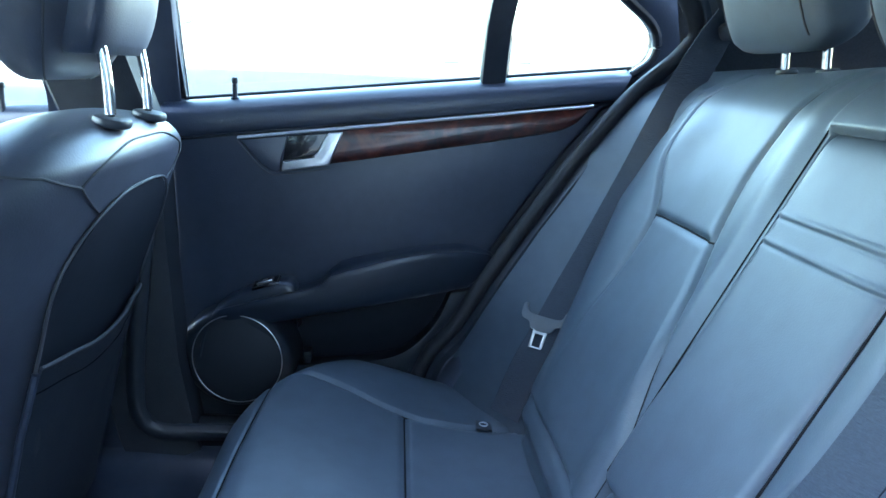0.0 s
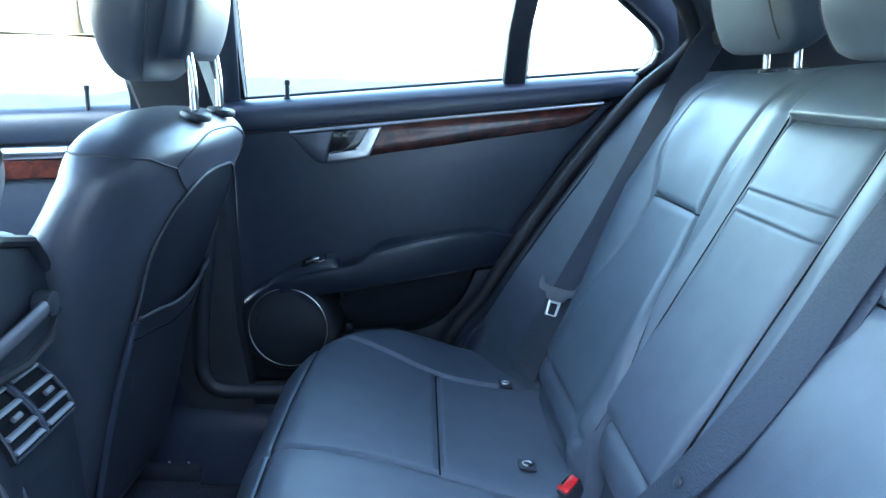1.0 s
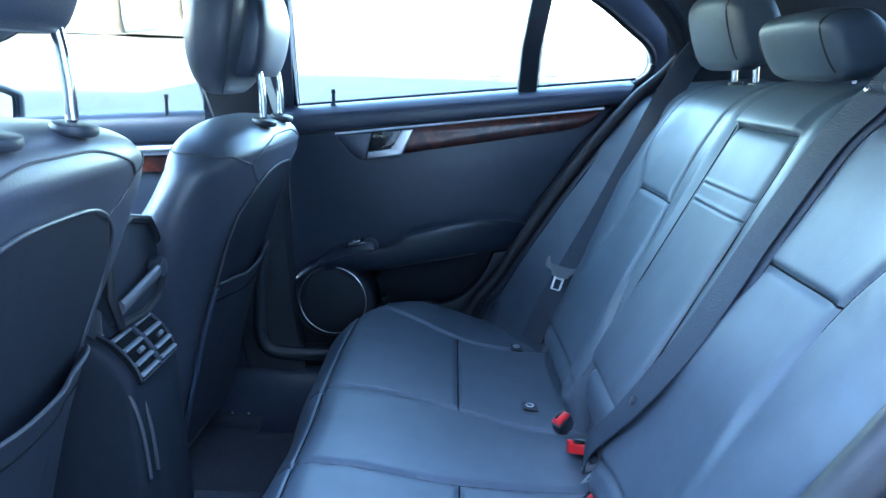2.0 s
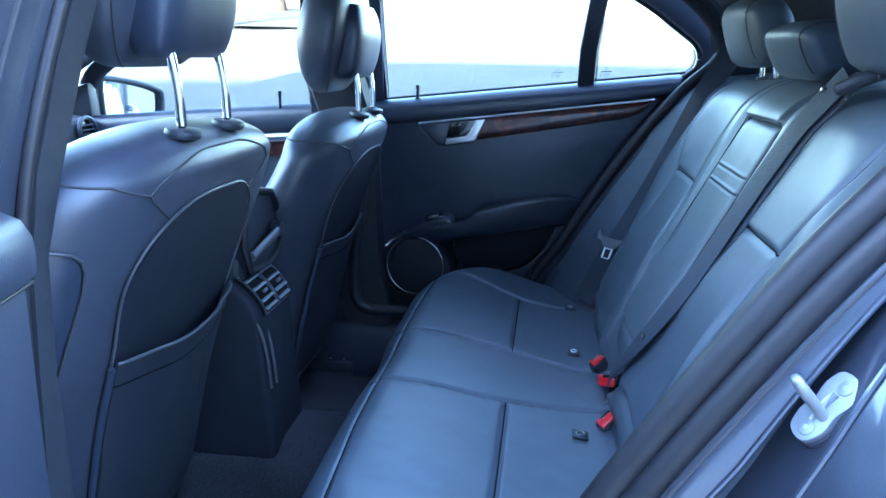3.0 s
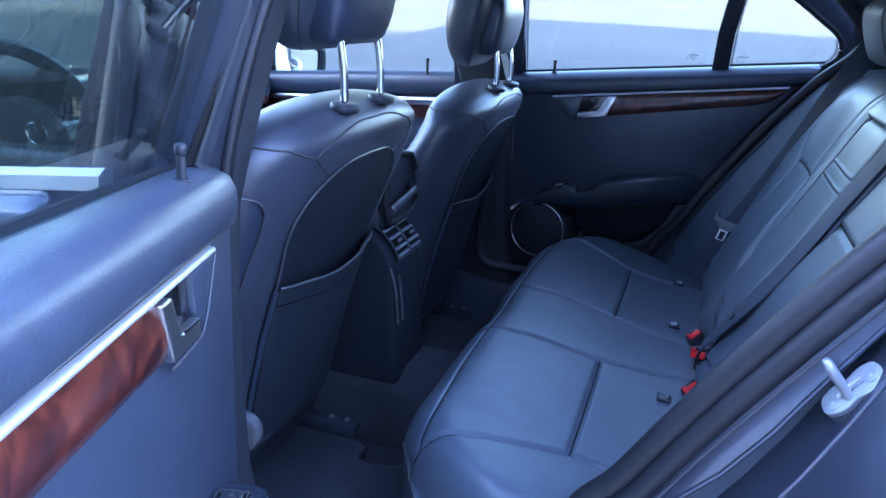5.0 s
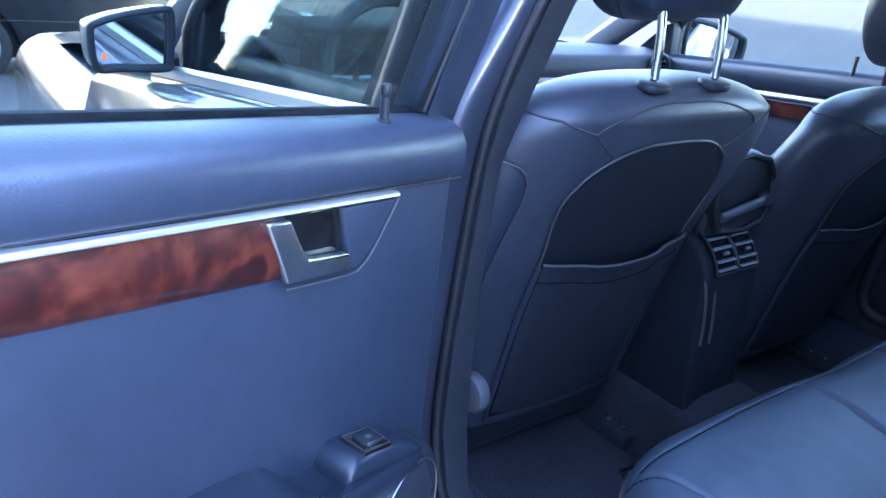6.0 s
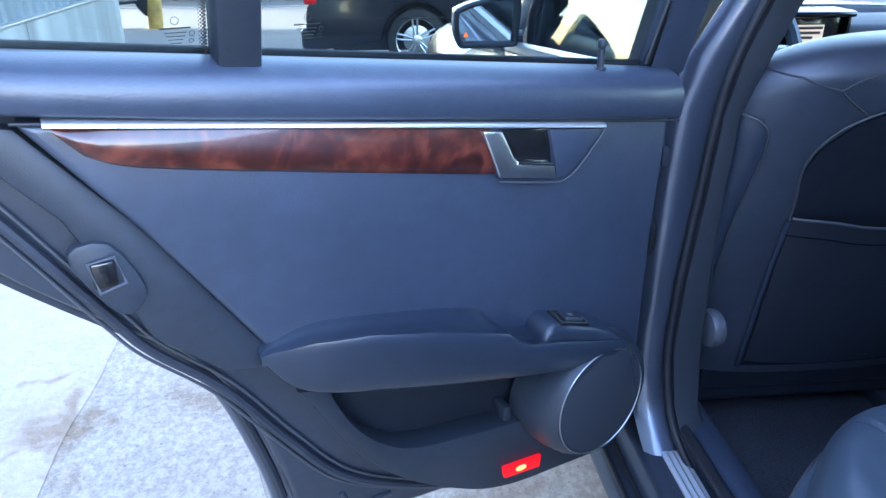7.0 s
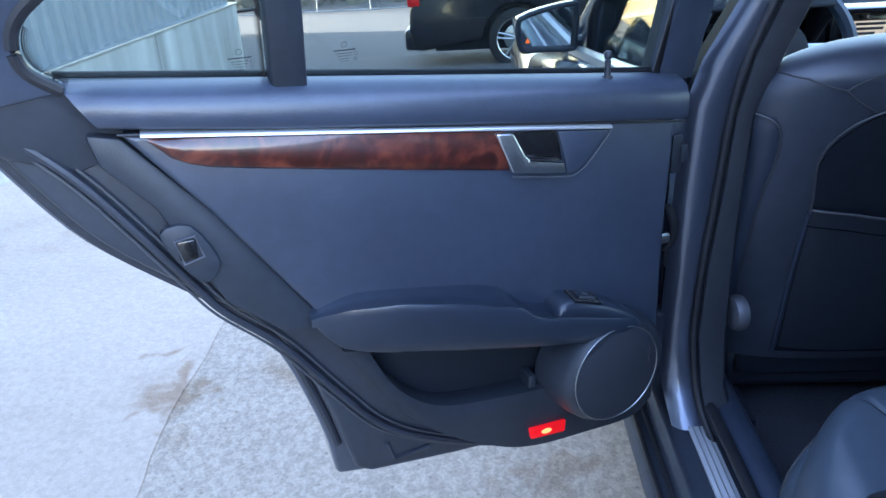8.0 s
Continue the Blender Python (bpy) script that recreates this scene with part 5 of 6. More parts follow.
        rim = [(54 - 5 * step(0.6, 0.86, 0.55 + 0.02 * k), 0.55 + 0.02 * k) for k in range(17)] + [(50, 0.893), (53, 0.906), (58, 0.915), (66, 0.920), (78, 0.923), (92, 0.924)]
        part("pad_piping", tube([shell(s * radians(a), z, 0.0035) for a, z in rim], 0.0019, 8), LIP, th, "thin grey piping round the flank pad")
    # head restraint
    px = rear_x(0.955) - 0.018
    for s in (-1, 1):
        base = Vector((px, cy + s * 0.062, 1.012 + dz))
        part("post", tube(smooth([base + Vector((0.002, 0, -0.03)), base + Vector((0.002, 0, 0.035)), base + Vector((-0.003, 0, 0.080)), base + Vector((-0.016, 0, 0.135))], 6), 0.0059, 14), CHROME, th, "bent chrome headrest post")
        part("post_collar", disc(base + Vector((0.003, 0, -0.001)), 0.025, (0.16, 0, 1), 0.011, 28, 0.004, 0.020), PLASTIC, th, "black oval post collar")
    hx = px - 0.075
    rings = []
    for k in range(29):
        f = (1 - math.cos(math.pi * k / 28)) / 2
        q = math.sin(math.pi * (0.004 + 0.992 * f)) ** 0.40
        w, t = 0.140 * (0.30 + 0.70 * q), 0.052 * (0.06 + 0.94 * q)
        z = 1.088 + dz + rest - drop + (0.220 + drop) * f
        x = hx + 0.030 * f
        rings.append([(x + t * math.copysign(abs(math.cos(a)) ** 0.6, math.cos(a)), cy + w * math.copysign(abs(math.sin(a)) ** 0.55, math.sin(a)), z) for a in [i * math.pi / 24 for i in range(48)]])
    hr = part("head_restraint", loft(rings), SHADEDLEATHER, th, "black leather head restraint", 60)
    for i in (8, 40):
        part("seam", tube([Vector(r[i]) + Vector((0.0006, 0, 0)) for r in rings[1:-1]], 0.0014, 6), THREAD, hr)
    rings = []
    for k in range(13):
        f = k / 12
        q = math.sin(math.pi * (0.03 + 0.94 * f)) ** 0.4
        w, t = 0.096 * (0.72 + 0.28 * q), 0.036 * (0.35 + 0.65 * q)
        z = 1.100 + dz + rest + 0.140 * f
        x = hx + 0.052 + 0.016 * f - 0.02 * max(0, f - 0.6)
        rings.append([(x + t * math.copysign(abs(math.cos(a)) ** 0.45, math.cos(a)), cy + w * math.copysign(abs(math.sin(a)) ** 0.5, math.sin(a)), z) for a in [i * math.pi / 20 for i in range(40)]])
    part("rear_shell", loft(rings), VINYL, hr, "smooth padded rear shell", 60)
    # cushion and frame
    part("cushion", box((cx - 0.66, cy - 0.25, 0.42), (cx - 0.19, cy + 0.25, 0.55), 0.05, 4), SHADEDLEATHER, th)
    part("seat_frame", box((cx - 0.60, cy - 0.21, 0.345), (cx - 0.20, cy + 0.21, 0.43), 0.02, 3), PLASTIC, th)
    part("frame_apron", moved(box((-0.012, -0.19, -0.04), (0.012, 0.19, 0.035), 0.010, 3), Matrix.Translation((cx - 0.19, cy, 0.425)) @ pose(0, 0, 0, 0, 12, 0)), PLASTIC, th)
    for s in (-1, 1):
        if s * cy > 0:
            part("hinge_cover", disc((cx - 0.080, cy + s * 0.228, 0.582), 0.030, (0.15, s, 0), 0.024, 24, 0.008), RECLINER, th, "round recliner cover")
        rail = part("seat_rail", box((cx - 0.62, cy + s * 0.19 - 0.018, 0.316), (cx - 0.10, cy + s * 0.19 + 0.018, 0.346), 0.004), PLASTIC, th, "black seat rail")
        for k in range(2):
            part("rail_bolt", disc((cx - 0.125 - 0.035 * k, cy + s * 0.19, 0.345), 0.006, (0, 0, 1), 0.005, 8, 0.001), STEEL, rail)


front_seat(-0.476, -0.317, 0.000, "black leather driver seat seen from behind, with map pocket", 0.0)
front_seat(-0.438, 0.350, -0.027, "black leather passenger seat seen from behind, with map pocket", -0.012, 0.018)

# ---------------------------------------------------------------- car body round the cabin


def lean_in(bm, s, z0=0.96, k=0.38):
    for v in bm.verts:
        if v.co.z > z0:
            v.co.y -= s * k * (v.co.z - z0)
    return bm


body = car
# floor, tunnel, sills
part("floor_pan", box((-1.60, -0.60, 0.26), (0.35, 0.62, 0.305), 0.01), CARPET, body, "black carpeted floor")
part("tunnel", prism([(-0.13, 0.29), (-0.10, 0.42), (-0.06, 0.45), (0.07, 0.45), (0.11, 0.42), (0.14, 0.29)], -1.5, 0.02, "x", 0.02), CARPET, body)
for s in (-1, 1):
    # body paint darkened: the shade on the sill is put into its colour
    sill = part("sill", prism([(s * 0.565, 0.27), (s * 0.565, 0.385), (s * 0.590, 0.405), (s * 0.672, 0.400), (s * 0.682, 0.376), (s * 0.716, 0.366), (s * 0.728, 0.345), (s * 0.700, 0.30), (s * 0.62, 0.17)], -1.5, 0.06, "x", 0.008), DARKPAINT, body, "painted door sill with its shade put into the colour")
    if s < 0:
        part("sill_plate", prism([(s * 0.606, 0.398), (s * 0.606, 0.4075), (s * 0.640, 0.4075), (s * 0.640, 0.398)], -0.52, -0.10, "x", 0.002), TREAD, sill, "ribbed metal tread plate")
    for k in range(3 if s < 0 else 0):
        part("tread_rib", box((-0.515, s * (0.613 + 0.010 * k) - 0.0009, 0.4072), (-0.105, s * (0.613 + 0.010 * k) + 0.0009, 0.4084), 0.0004), STEEL, sill)
    part("sill_seal", tube([(-0.50, s * 0.604, 0.440 if s < 0 else 0.456), (-0.30, s * 0.604, 0.440 if s < 0 else 0.456), (-0.06, s * 0.606, 0.450)], 0.009 if s < 0 else 0.030, 10), RUBBER, sill)
    for y in (0.692, 0.712):
        part("sill_strip", tube([(-0.62, s * y, 0.374), (0.02, s * y, 0.372)], 0.005, 8), RUBBER, sill)
    part("kick_trim", prism([(s * 0.535, 0.29), (s * 0.535, 0.41), (s * 0.552, 0.440), (s * 0.575, 0.448), (s * 0.596, 0.440), (s * 0.600, 0.29)], -0.64, -0.06, "x", 0.008, 3), VINYL, body, "black plastic inner sill trim")
# B-pillars
for s in (-1, 1):
    rings = []
    for z, x0, x1, y0, y1 in ((0.36, -0.66, -0.440, 0.560, 0.660), (0.39, -0.66, -0.470, 0.560, 0.662), (0.42, -0.65, -0.496, 0.565, 0.668), (0.46, -0.64, -0.522, 0.570, 0.676), (0.51, -0.63, -0.536, 0.572, 0.680), (0.60, -0.63, -0.541, 0.572, 0.680), (0.80, -0.635, -0.545, 0.570, 0.674), (0.93, -0.64, -0.541, 0.562, 0.670), (1.00, -0.635, -0.535, 0.545, 0.650), (1.10, -0.63, -0.525, 0.510, 0.600), (1.25, -0.62, -0.505, 0.455, 0.545), (1.37, -0.61, -0.49, 0.410, 0.500)):
        face = [(x1 - 0.016 * k ** 9 - 0.010 * (1 - k) ** 4 + 0.003 * math.sin(3.1 * k), s * (y0 + 0.008 + (y1 - y0 - 0.008) * k), z) for k in [i / 10 for i in range(11)]]
        rings.append([(x0, s * y0, z), (x1 - 0.014, s * y0, z)] + face + [(x1 - 0.026, s * (y1 - 0.004), z), (x1 - 0.030, s * (y1 - 0.030), z), (x0, s * (y1 - 0.030), z)])
    dense = []
    for a, b in zip(rings, rings[1:]):
        for t in (0, 0.34, 0.67):
            dense.append([Vector(p).lerp(Vector(q), t) for p, q in zip(a, b)])
    dense.append([Vector(p) for p in rings[-1]])
    pil = part("b_pillar", loft(dense), PAINT, body, "painted centre pillar", 50)
    sides = ((0.90, -0.542, 0.671), (1.00, -0.535, 0.650), (1.10, -0.525, 0.600), (1.25, -0.505, 0.545), (1.37, -0.49, 0.500))
    part("pillar_cover", loft([[(x - 0.032, s * (y - 0.034), z), (x - 0.032, s * (y - 0.026), z), (x - 0.120, s * (y - 0.026), z), (x - 0.120, s * (y - 0.034), z)] for z, x, y in sides]), DASHSKIN, pil, "black pillar cover")
    part("edge_moulding", tube([(x - 0.052, s * (y - 0.022), z) for z, x, y in sides], 0.0036, 8), TRIM, pil, "thin bright edge moulding")
    fill = 0.040 if s > 0 else 0.0
    if s > 0:
        cover = [[(x + (fill if z < 0.96 else 0) - 0.115, s * (y - 0.008), z), (x + (fill if z < 0.96 else 0) - 0.02, s * (y - 0.014), z), (x + (fill if z < 0.96 else 0) + 0.004, s * (y - 0.004), z), (x + (fill if z < 0.96 else 0) + 0.006, s * (y + 0.012 + fill), z), (x - 0.115, s * (y + 0.012 + fill), z)] for x, y, z in ((-0.465, 0.566, 0.38), (-0.495, 0.570, 0.46), (-0.520, 0.572, 0.60), (-0.532, 0.572, 0.80), (-0.532, 0.556, 0.95), (-0.525, 0.502, 1.10), (-0.505, 0.447, 1.25), (-0.49, 0.402, 1.37))]
        seal = [(-0.470, 0.604, 0.440), (-0.500, 0.602, 0.47), (-0.518, 0.598, 0.60), (-0.528, 0.596, 0.80), (-0.528, 0.580, 0.95), (-0.520, 0.523, 1.10), (-0.500, 0.468, 1.25), (-0.485, 0.424, 1.37)]
    else:
        # a slim band: flat on the cabin side, rolled over to the seal
        cover = [[(x - 0.115, -yi, z), (x - 0.006, -yi, z), (x + 0.004, -(yi + 0.006), z), (x + 0.007, -(yi + yo) / 2, z), (x + 0.004, -(yo - 0.004), z), (x - 0.012, -yo, z), (x - 0.115, -yo, z)] for x, yi, yo, z in (
            (-0.420, 0.552, 0.604, 0.38), (-0.478, 0.566, 0.614, 0.42), (-0.512, 0.576, 0.622, 0.47), (-0.528, 0.578, 0.628, 0.56), (-0.534, 0.578, 0.622, 0.68), (-0.537, 0.576, 0.610, 0.80), (-0.534, 0.572, 0.604, 0.92), (-0.529, 0.544, 0.590, 1.00), (-0.520, 0.508, 0.556, 1.10), (-0.500, 0.452, 0.496, 1.25), (-0.485, 0.408, 0.450, 1.37))]
        seal = [(-0.440, 0.608, 0.40), (-0.488, 0.618, 0.43), (-0.514, 0.626, 0.48), (-0.529, 0.632, 0.56), (-0.534, 0.627, 0.68), (-0.538, 0.616, 0.80), (-0.534, 0.608, 0.92), (-0.529, 0.595, 1.00), (-0.519, 0.562, 1.10), (-0.499, 0.502, 1.25), (-0.484, 0.456, 1.37)]
    part("pillar_trim", loft(cover), DASHSKIN, pil, "black inner pillar trim")
    part("door_seal", tube(smooth([(x, s * y, z) for x, y, z in seal], 4), 0.011 if s > 0 else 0.006, 10), RUBBER, pil, "black rubber door seal")
rib = smooth([(-0.500, 0.552, 0.90), (-0.511, 0.552, 0.81), (-0.529, 0.552, 0.67), (-0.538, 0.552, 0.55), (-0.530, 0.552, 0.505), (-0.507, 0.553, 0.485), (-0.46, 0.556, 0.481), (-0.38, 0.560, 0.481), (-0.20, 0.566, 0.485)], 6)
part("trim_rib", tube(rib, 0, 10, flat=(0.012, 0.014), up=(0, 1, 0)), PLASTIC, body, "rounded edge of the inner door-opening trim")
# rear quarters: seal round the opening, flange, shut face and outer wing over the wheel


def beside(pts, d):
    """The line that runs d outside the opening edge; d may depend on the height."""
    out = []
    for i, p in enumerate(pts):
        t = (pts[min(i + 1, len(pts) - 1)] - pts[max(i - 1, 0)]).normalized()
        k = d(p.y) if callable(d) else d
        out.append(Vector((p.x + t.y * k, p.y - t.x * k)))
    return out


def strip(rows):
    bm = bmesh.new()
    vs = [[bm.verts.new(p) for p in r] for r in rows]
    for a, b in zip(vs, vs[1:]):
        for i in range(len(a) - 1):
            bm.faces.new((a[i], a[i + 1], b[i + 1], b[i]))
    return bm


OPENING = smooth([Vector(p) for p in ((-0.098, 0.40), (-0.106, 0.48), (-0.102, 0.545), (-0.080, 0.605), (-0.040, 0.655), (0.010, 0.739), (0.061, 0.820), (0.147, 0.947), (0.224, 1.042), (0.280, 1.100), (0.291, 1.142), (0.235, 1.212), (0.13, 1.278), (-0.05, 1.344), (-0.30, 1.375), (-0.49, 1.378))], 6)
CREASE = ((0.50, 0.032), (0.62, 0.033), (0.665, 0.038), (0.70, 0.047), (0.74, 0.056), (0.80, 0.058), (0.88, 0.050), (0.95, 0.044), (1.04, 0.039), (1.10, 0.036))
FOLD = ((0.50, 0.100), (0.66, 0.098), (0.74, 0.094), (0.80, 0.088), (0.86, 0.076), (0.92, 0.061), (0.97, 0.052), (1.04, 0.046), (1.10, 0.043), (1.14, 0.043))


def across_recess(k, more=0.0):
    """Distance outside the opening edge: 0 on the flange's crease, 1 on the wing's fold."""
    return lambda z: lerp(CREASE, z) * (1 - k) + lerp(FOLD, z) * k + more


for s in (-1, 1):
    def run(d, y, r0=0, r1=None):
        return [(p.x, s * y, p.y) for p in beside(OPENING, d)[r0:r1]]
    rows = [run(0.002, 0.550), run(0.012, 0.566), run(0.031, 0.586)] if s < 0 else [run(0.002, 0.602), run(0.010, 0.600), run(0.020, 0.586)]
    # the far flange gets the darker paint, its shade put into the colour
    q = part("rear_quarter", lean_in(strip(rows + [run(across_recess(0), 0.592)]), s, 1.04), PAINT if s < 0 else DARKPAINT, body, "painted flange of the door opening")
    if s > 0:
        part("door_seal", lean_in(tube(run(0.002, 0.603), 0, 12, flat=(0.013, 0.013), up=(0, 1, 0)), s, 1.04), RUBBER, q, "black rubber door seal")
    else:
        part("door_seal", lean_in(tube(run(-0.003, 0.562), 0, 16, flat=(0.0155, 0.016), up=(0, 1, 0)), s, 1.04), RUBBER, q, "fat black rubber door seal")
    part("seal_carrier", lean_in(tube(run(0.017 if s < 0 else 0.006, 0.577 if s < 0 else 0.612), 0, 16, flat=(0.0135, 0.013) if s < 0 else (0.008, 0.008), up=(0, 1, 0)), s, 1.04), RUBBER, q, "second rubber seal lip")
    part("seal_lip", lean_in(tube(run(0.0315 if s < 0 else 0.0205, 0.588 if s < 0 else 0.612), 0.0016, 6), s, 1.04), LIP if s < 0 else DOORSEAL, q)
    part("flange_bead", lean_in(tube(run(across_recess(0), 0.593, 8, 58), 0.0030, 8), s, 1.04), PAINT, q)
    part("shut_face", lean_in(strip([run(across_recess(0), 0.592, 6, 60), run(across_recess(0, 0.003), 0.580, 6, 60), run(across_recess(0.30), 0.560, 6, 60), run(across_recess(0.66), 0.562, 6, 60), run(across_recess(0.86), 0.590, 6, 60), run(across_recess(0.97), 0.622, 6, 60), run(across_recess(1), 0.636, 6, 60)]), s, 1.04), PAINT, q, "painted shut face behind the door", 60)
    part("wing_fold", lean_in(tube(run(across_recess(1), 0.637, 6, 60), 0.0032, 8), s, 1.04), PAINT, q)

    def wing(f, z):
        out = 0.135 * (1 - math.exp(-f / 0.12)) - 0.42 * (z - 0.80) * min(f * 4, 1) * step(0.70, 0.90, z)
        # low ridges added to the shape to draw curved highlights on the wing
        for z0 in (0.700, 0.738, 0.772):
            out += 0.0050 * math.exp(-((0.44 * f - 0.55 * (z - z0)) / 0.010) ** 2) * step(z0 - 0.01, z0 + 0.03, z)
        return Vector((0.44 * f, s * out, -0.03 * f))
    rows = [[Vector(p) + wing(f, p[2]) for p in run(across_recess(1, 0.001), 0.638, 6, 60)] for f in [(k / 56) ** 1.7 for k in range(57)]]
    part("quarter_panel", lean_in(strip(rows), s, 1.04), PAINT, q, "curved metallic rear wing", 60)
    # inner C-pillar trim
    trim = [[(x, s * y, z) for x, y, z in r] for r in (
        ((0.24, 0.60, 1.02), (0.36, 0.585, 1.02), (0.94, 0.56, 1.02)), ((0.285, 0.575, 1.11), (0.40, 0.555, 1.11), (0.84, 0.53, 1.11)),
        ((0.255, 0.540, 1.20), (0.36, 0.515, 1.20), (0.70, 0.48, 1.20)), ((0.15, 0.500, 1.29), (0.28, 0.47, 1.29), (0.56, 0.45, 1.29)), ((-0.05, 0.46, 1.35), (0.10, 0.44, 1.36), (0.40, 0.42, 1.345)))]
    bm = bmesh.new()
    vs = [[bm.verts.new(p) for p in r] for r in trim]
    lo = [[bm.verts.new((p[0], p[1] + s * 0.02, p[2])) for p in r] for r in trim]
    for L, flip in ((vs, 0), (lo, 1)):
        for a, b in zip(L, L[1:]):
            for i in range(2):
                bm.faces.new((a[i], a[i + 1], b[i + 1], b[i]))
    part("c_pillar_trim", bm, CLOTH, q, "dark cloth rear pillar trim", 70)
# striker on the left rear opening
for s in (-1, 1):
    away, up, out = Vector((0.82, 0, -0.57)), Vector((0.57, 0, 0.82)), Vector((0, s, 0))
    a, n = away * 0.34 + out * 0.94, away * -0.94 + out * 0.34
    at = Vector((0.156, s * 0.611, 0.840)) + n * 0.003
    m = Matrix(((a.x, n.x, up.x, at.x), (a.y, n.y, up.y, at.y), (a.z, n.z, up.z, at.z), (0, 0, 0, 1)))
    shape = smooth([(-0.012, 0.032), (0.010, 0.033), (0.018, 0.018), (0.015, 0.0), (0.017, -0.016), (0.008, -0.033), (-0.011, -0.032), (-0.018, -0.016), (-0.015, 0.0), (-0.018, 0.016)], 3, True)
    st = part("striker_plate", moved(prism([(p.x * 0.90, p.y * 0.96) for p in shape], -0.003, 0.0040, "v", 0.0012), m), ZINC, body, "plated door striker plate")
    part("striker_mount", moved(prism([(p.x * 0.95, p.y * 1.0) for p in shape], -0.045, -0.003, "v", 0.002), m), PAINT, st)
    part("striker_loop", moved(tube(smooth([(0.006, 0.002, -0.006), (0.003, 0.016, -0.002), (0.000, 0.034, 0.003), (-0.004, 0.040, 0.005), (-0.009, 0.035, 0.004), (-0.009, 0.018, -0.001), (-0.007, 0.002, -0.005)], 5), 0.0046, 10), m), ZINC, st, "bright striker loop")
    part("striker_rib", moved(tube([(0.0, 0.0045, -0.014), (-0.001, 0.006, 0.0), (0.0, 0.0045, 0.014)], 0.0035, 8), m), ZINC, st)
    for z in (-0.021, 0.022):
        part("striker_screw", moved(disc((0.002, 0.0035, z), 0.0070, (0, 1, 0), 0.0018, 14, 0.001), m), ZINC, st)
        part("screw_socket", moved(disc((0.002, 0.0052, z), 0.0024, (0, 1, 0), 0.0003, 6, 0), m), STEEL, st)
# parcel shelf, bulkhead, roof
part("parcel_shelf", prism([(0.30, -0.56), (0.30, 0.58), (0.94, 0.50), (0.94, -0.48)], 1.020, 1.045, "z", 0.006), CLOTH, body, "dark cloth parcel shelf")
part("rear_bulkhead", box((0.26, -0.60, 0.30), (0.36, 0.62, 1.02), 0.01), CARPET, body)
part("rear_deck", prism([(0.90, -0.64), (0.90, 0.64), (1.75, 0.62), (1.75, -0.62)], 0.98, 1.03, "z", 0.02), PAINT, body, "painted boot lid")
part("tail", box((0.72, -0.80, 0.30), (1.80, 0.80, 0.975), 0.08, 4), PAINT, body)


def roof_z(x, y):
    return 1.425 - 0.16 * (y / 0.6) ** 2 * 0.35 - 0.10 * max(0, x + 0.1) ** 2 * 2.2 - 0.09 * max(0, -0.55 - x) ** 2 * 1.6


def roof(i, j):
    x, y = -0.98 + 1.52 * i, -0.50 + 1.0 * j
    return (x, y, roof_z(x, y))


part("roof_panel", grid(roof, 16, 16, 0.02), PAINT, body, "painted roof")
part("headliner", grid(lambda i, j: (-0.96 + 1.47 * i, -0.49 + 0.98 * j, roof_z(-0.96 + 1.47 * i, -0.49 + 0.98 * j) - 0.03), 16, 16, 0.012), CLOTH, body, "dark cloth headliner")
w = part("rear_windscreen", loft([[(0.525, -0.46, 1.325), (0.525, 0.46, 1.325), (0.529, 0.46, 1.329), (0.529, -0.46, 1.329)], [(0.95, -0.56, 1.045), (0.95, 0.56, 1.045), (0.954, 0.56, 1.049), (0.954, -0.56, 1.049)]]), REARGLASS, body, "sloping tinted rear window")
w = part("windscreen", loft([[(-0.86, -0.50, 1.365), (-0.86, 0.50, 1.365), (-0.864, 0.50, 1.370), (-0.864, -0.50, 1.370)], [(-1.58, -0.63, 0.935), (-1.58, 0.63, 0.935), (-1.585, 0.63, 0.94), (-1.585, -0.63, 0.94)]]), SCREEN, body, "raked windscreen")
w.visible_shadow = False
for s in (-1, 1):
    part("a_pillar", tube(smooth([(-1.60, s * 0.67, 0.90), (-1.37, s * 0.635, 1.050), (-1.18, s * 0.595, 1.160), (-1.0, s * 0.545, 1.270), (-0.84, s * 0.50, 1.345), (-0.60, s * 0.47, 1.395), (-0.30, s * 0.46, 1.40), (0.10, s * 0.46, 1.38)], 5), 0, 12, flat=(0.028, 0.040), up=(0, 1, 0)), PAINT, body, "painted screen pillar and roof rail")
    part("a_pillar_trim", tube(smooth([(-1.56, s * 0.63, 0.90), (-1.35, s * 0.60, 1.035), (-1.16, s * 0.56, 1.145), (-0.98, s * 0.51, 1.255), (-0.82, s * 0.46, 1.330), (-0.5, s * 0.44, 1.375)], 5), 0, 12, flat=(0.020, 0.036), up=(0, 1, 0)), CLOTH, body)
part("bonnet", grid(lambda i, j: (-1.60 - 1.07 * i, -0.74 + 1.48 * j, 0.945 - 0.14 * i ** 1.6 - 0.05 * abs(2 * j - 1) ** 3), 14, 14, 0.03), PAINT, body, "metallic bonnet")
part("nose", box((-2.75, -0.84, 0.25), (-1.45, 0.84, 0.78), 0.12, 5), PAINT, body)

# ---------------------------------------------------------------- dashboard, wheel, console
DX = -1.235
dash = thing("dashboard", "black dashboard with wood band and round vents", "dashboard", (-1.35, 0, 0.6))
sec = ((-1.60, 0.920), (-1.50, 0.932), (DX - 0.11, 0.945), (DX - 0.015, 0.935), (DX, 0.90), (DX - 0.015, 0.84), (DX - 0.045, 0.76), (DX - 0.11, 0.60), (-1.60, 0.58))
part("top", prism(sec, -0.64, 0.64, "y", 0.012), DASHSKIN, dash, "soft black dashboard top")
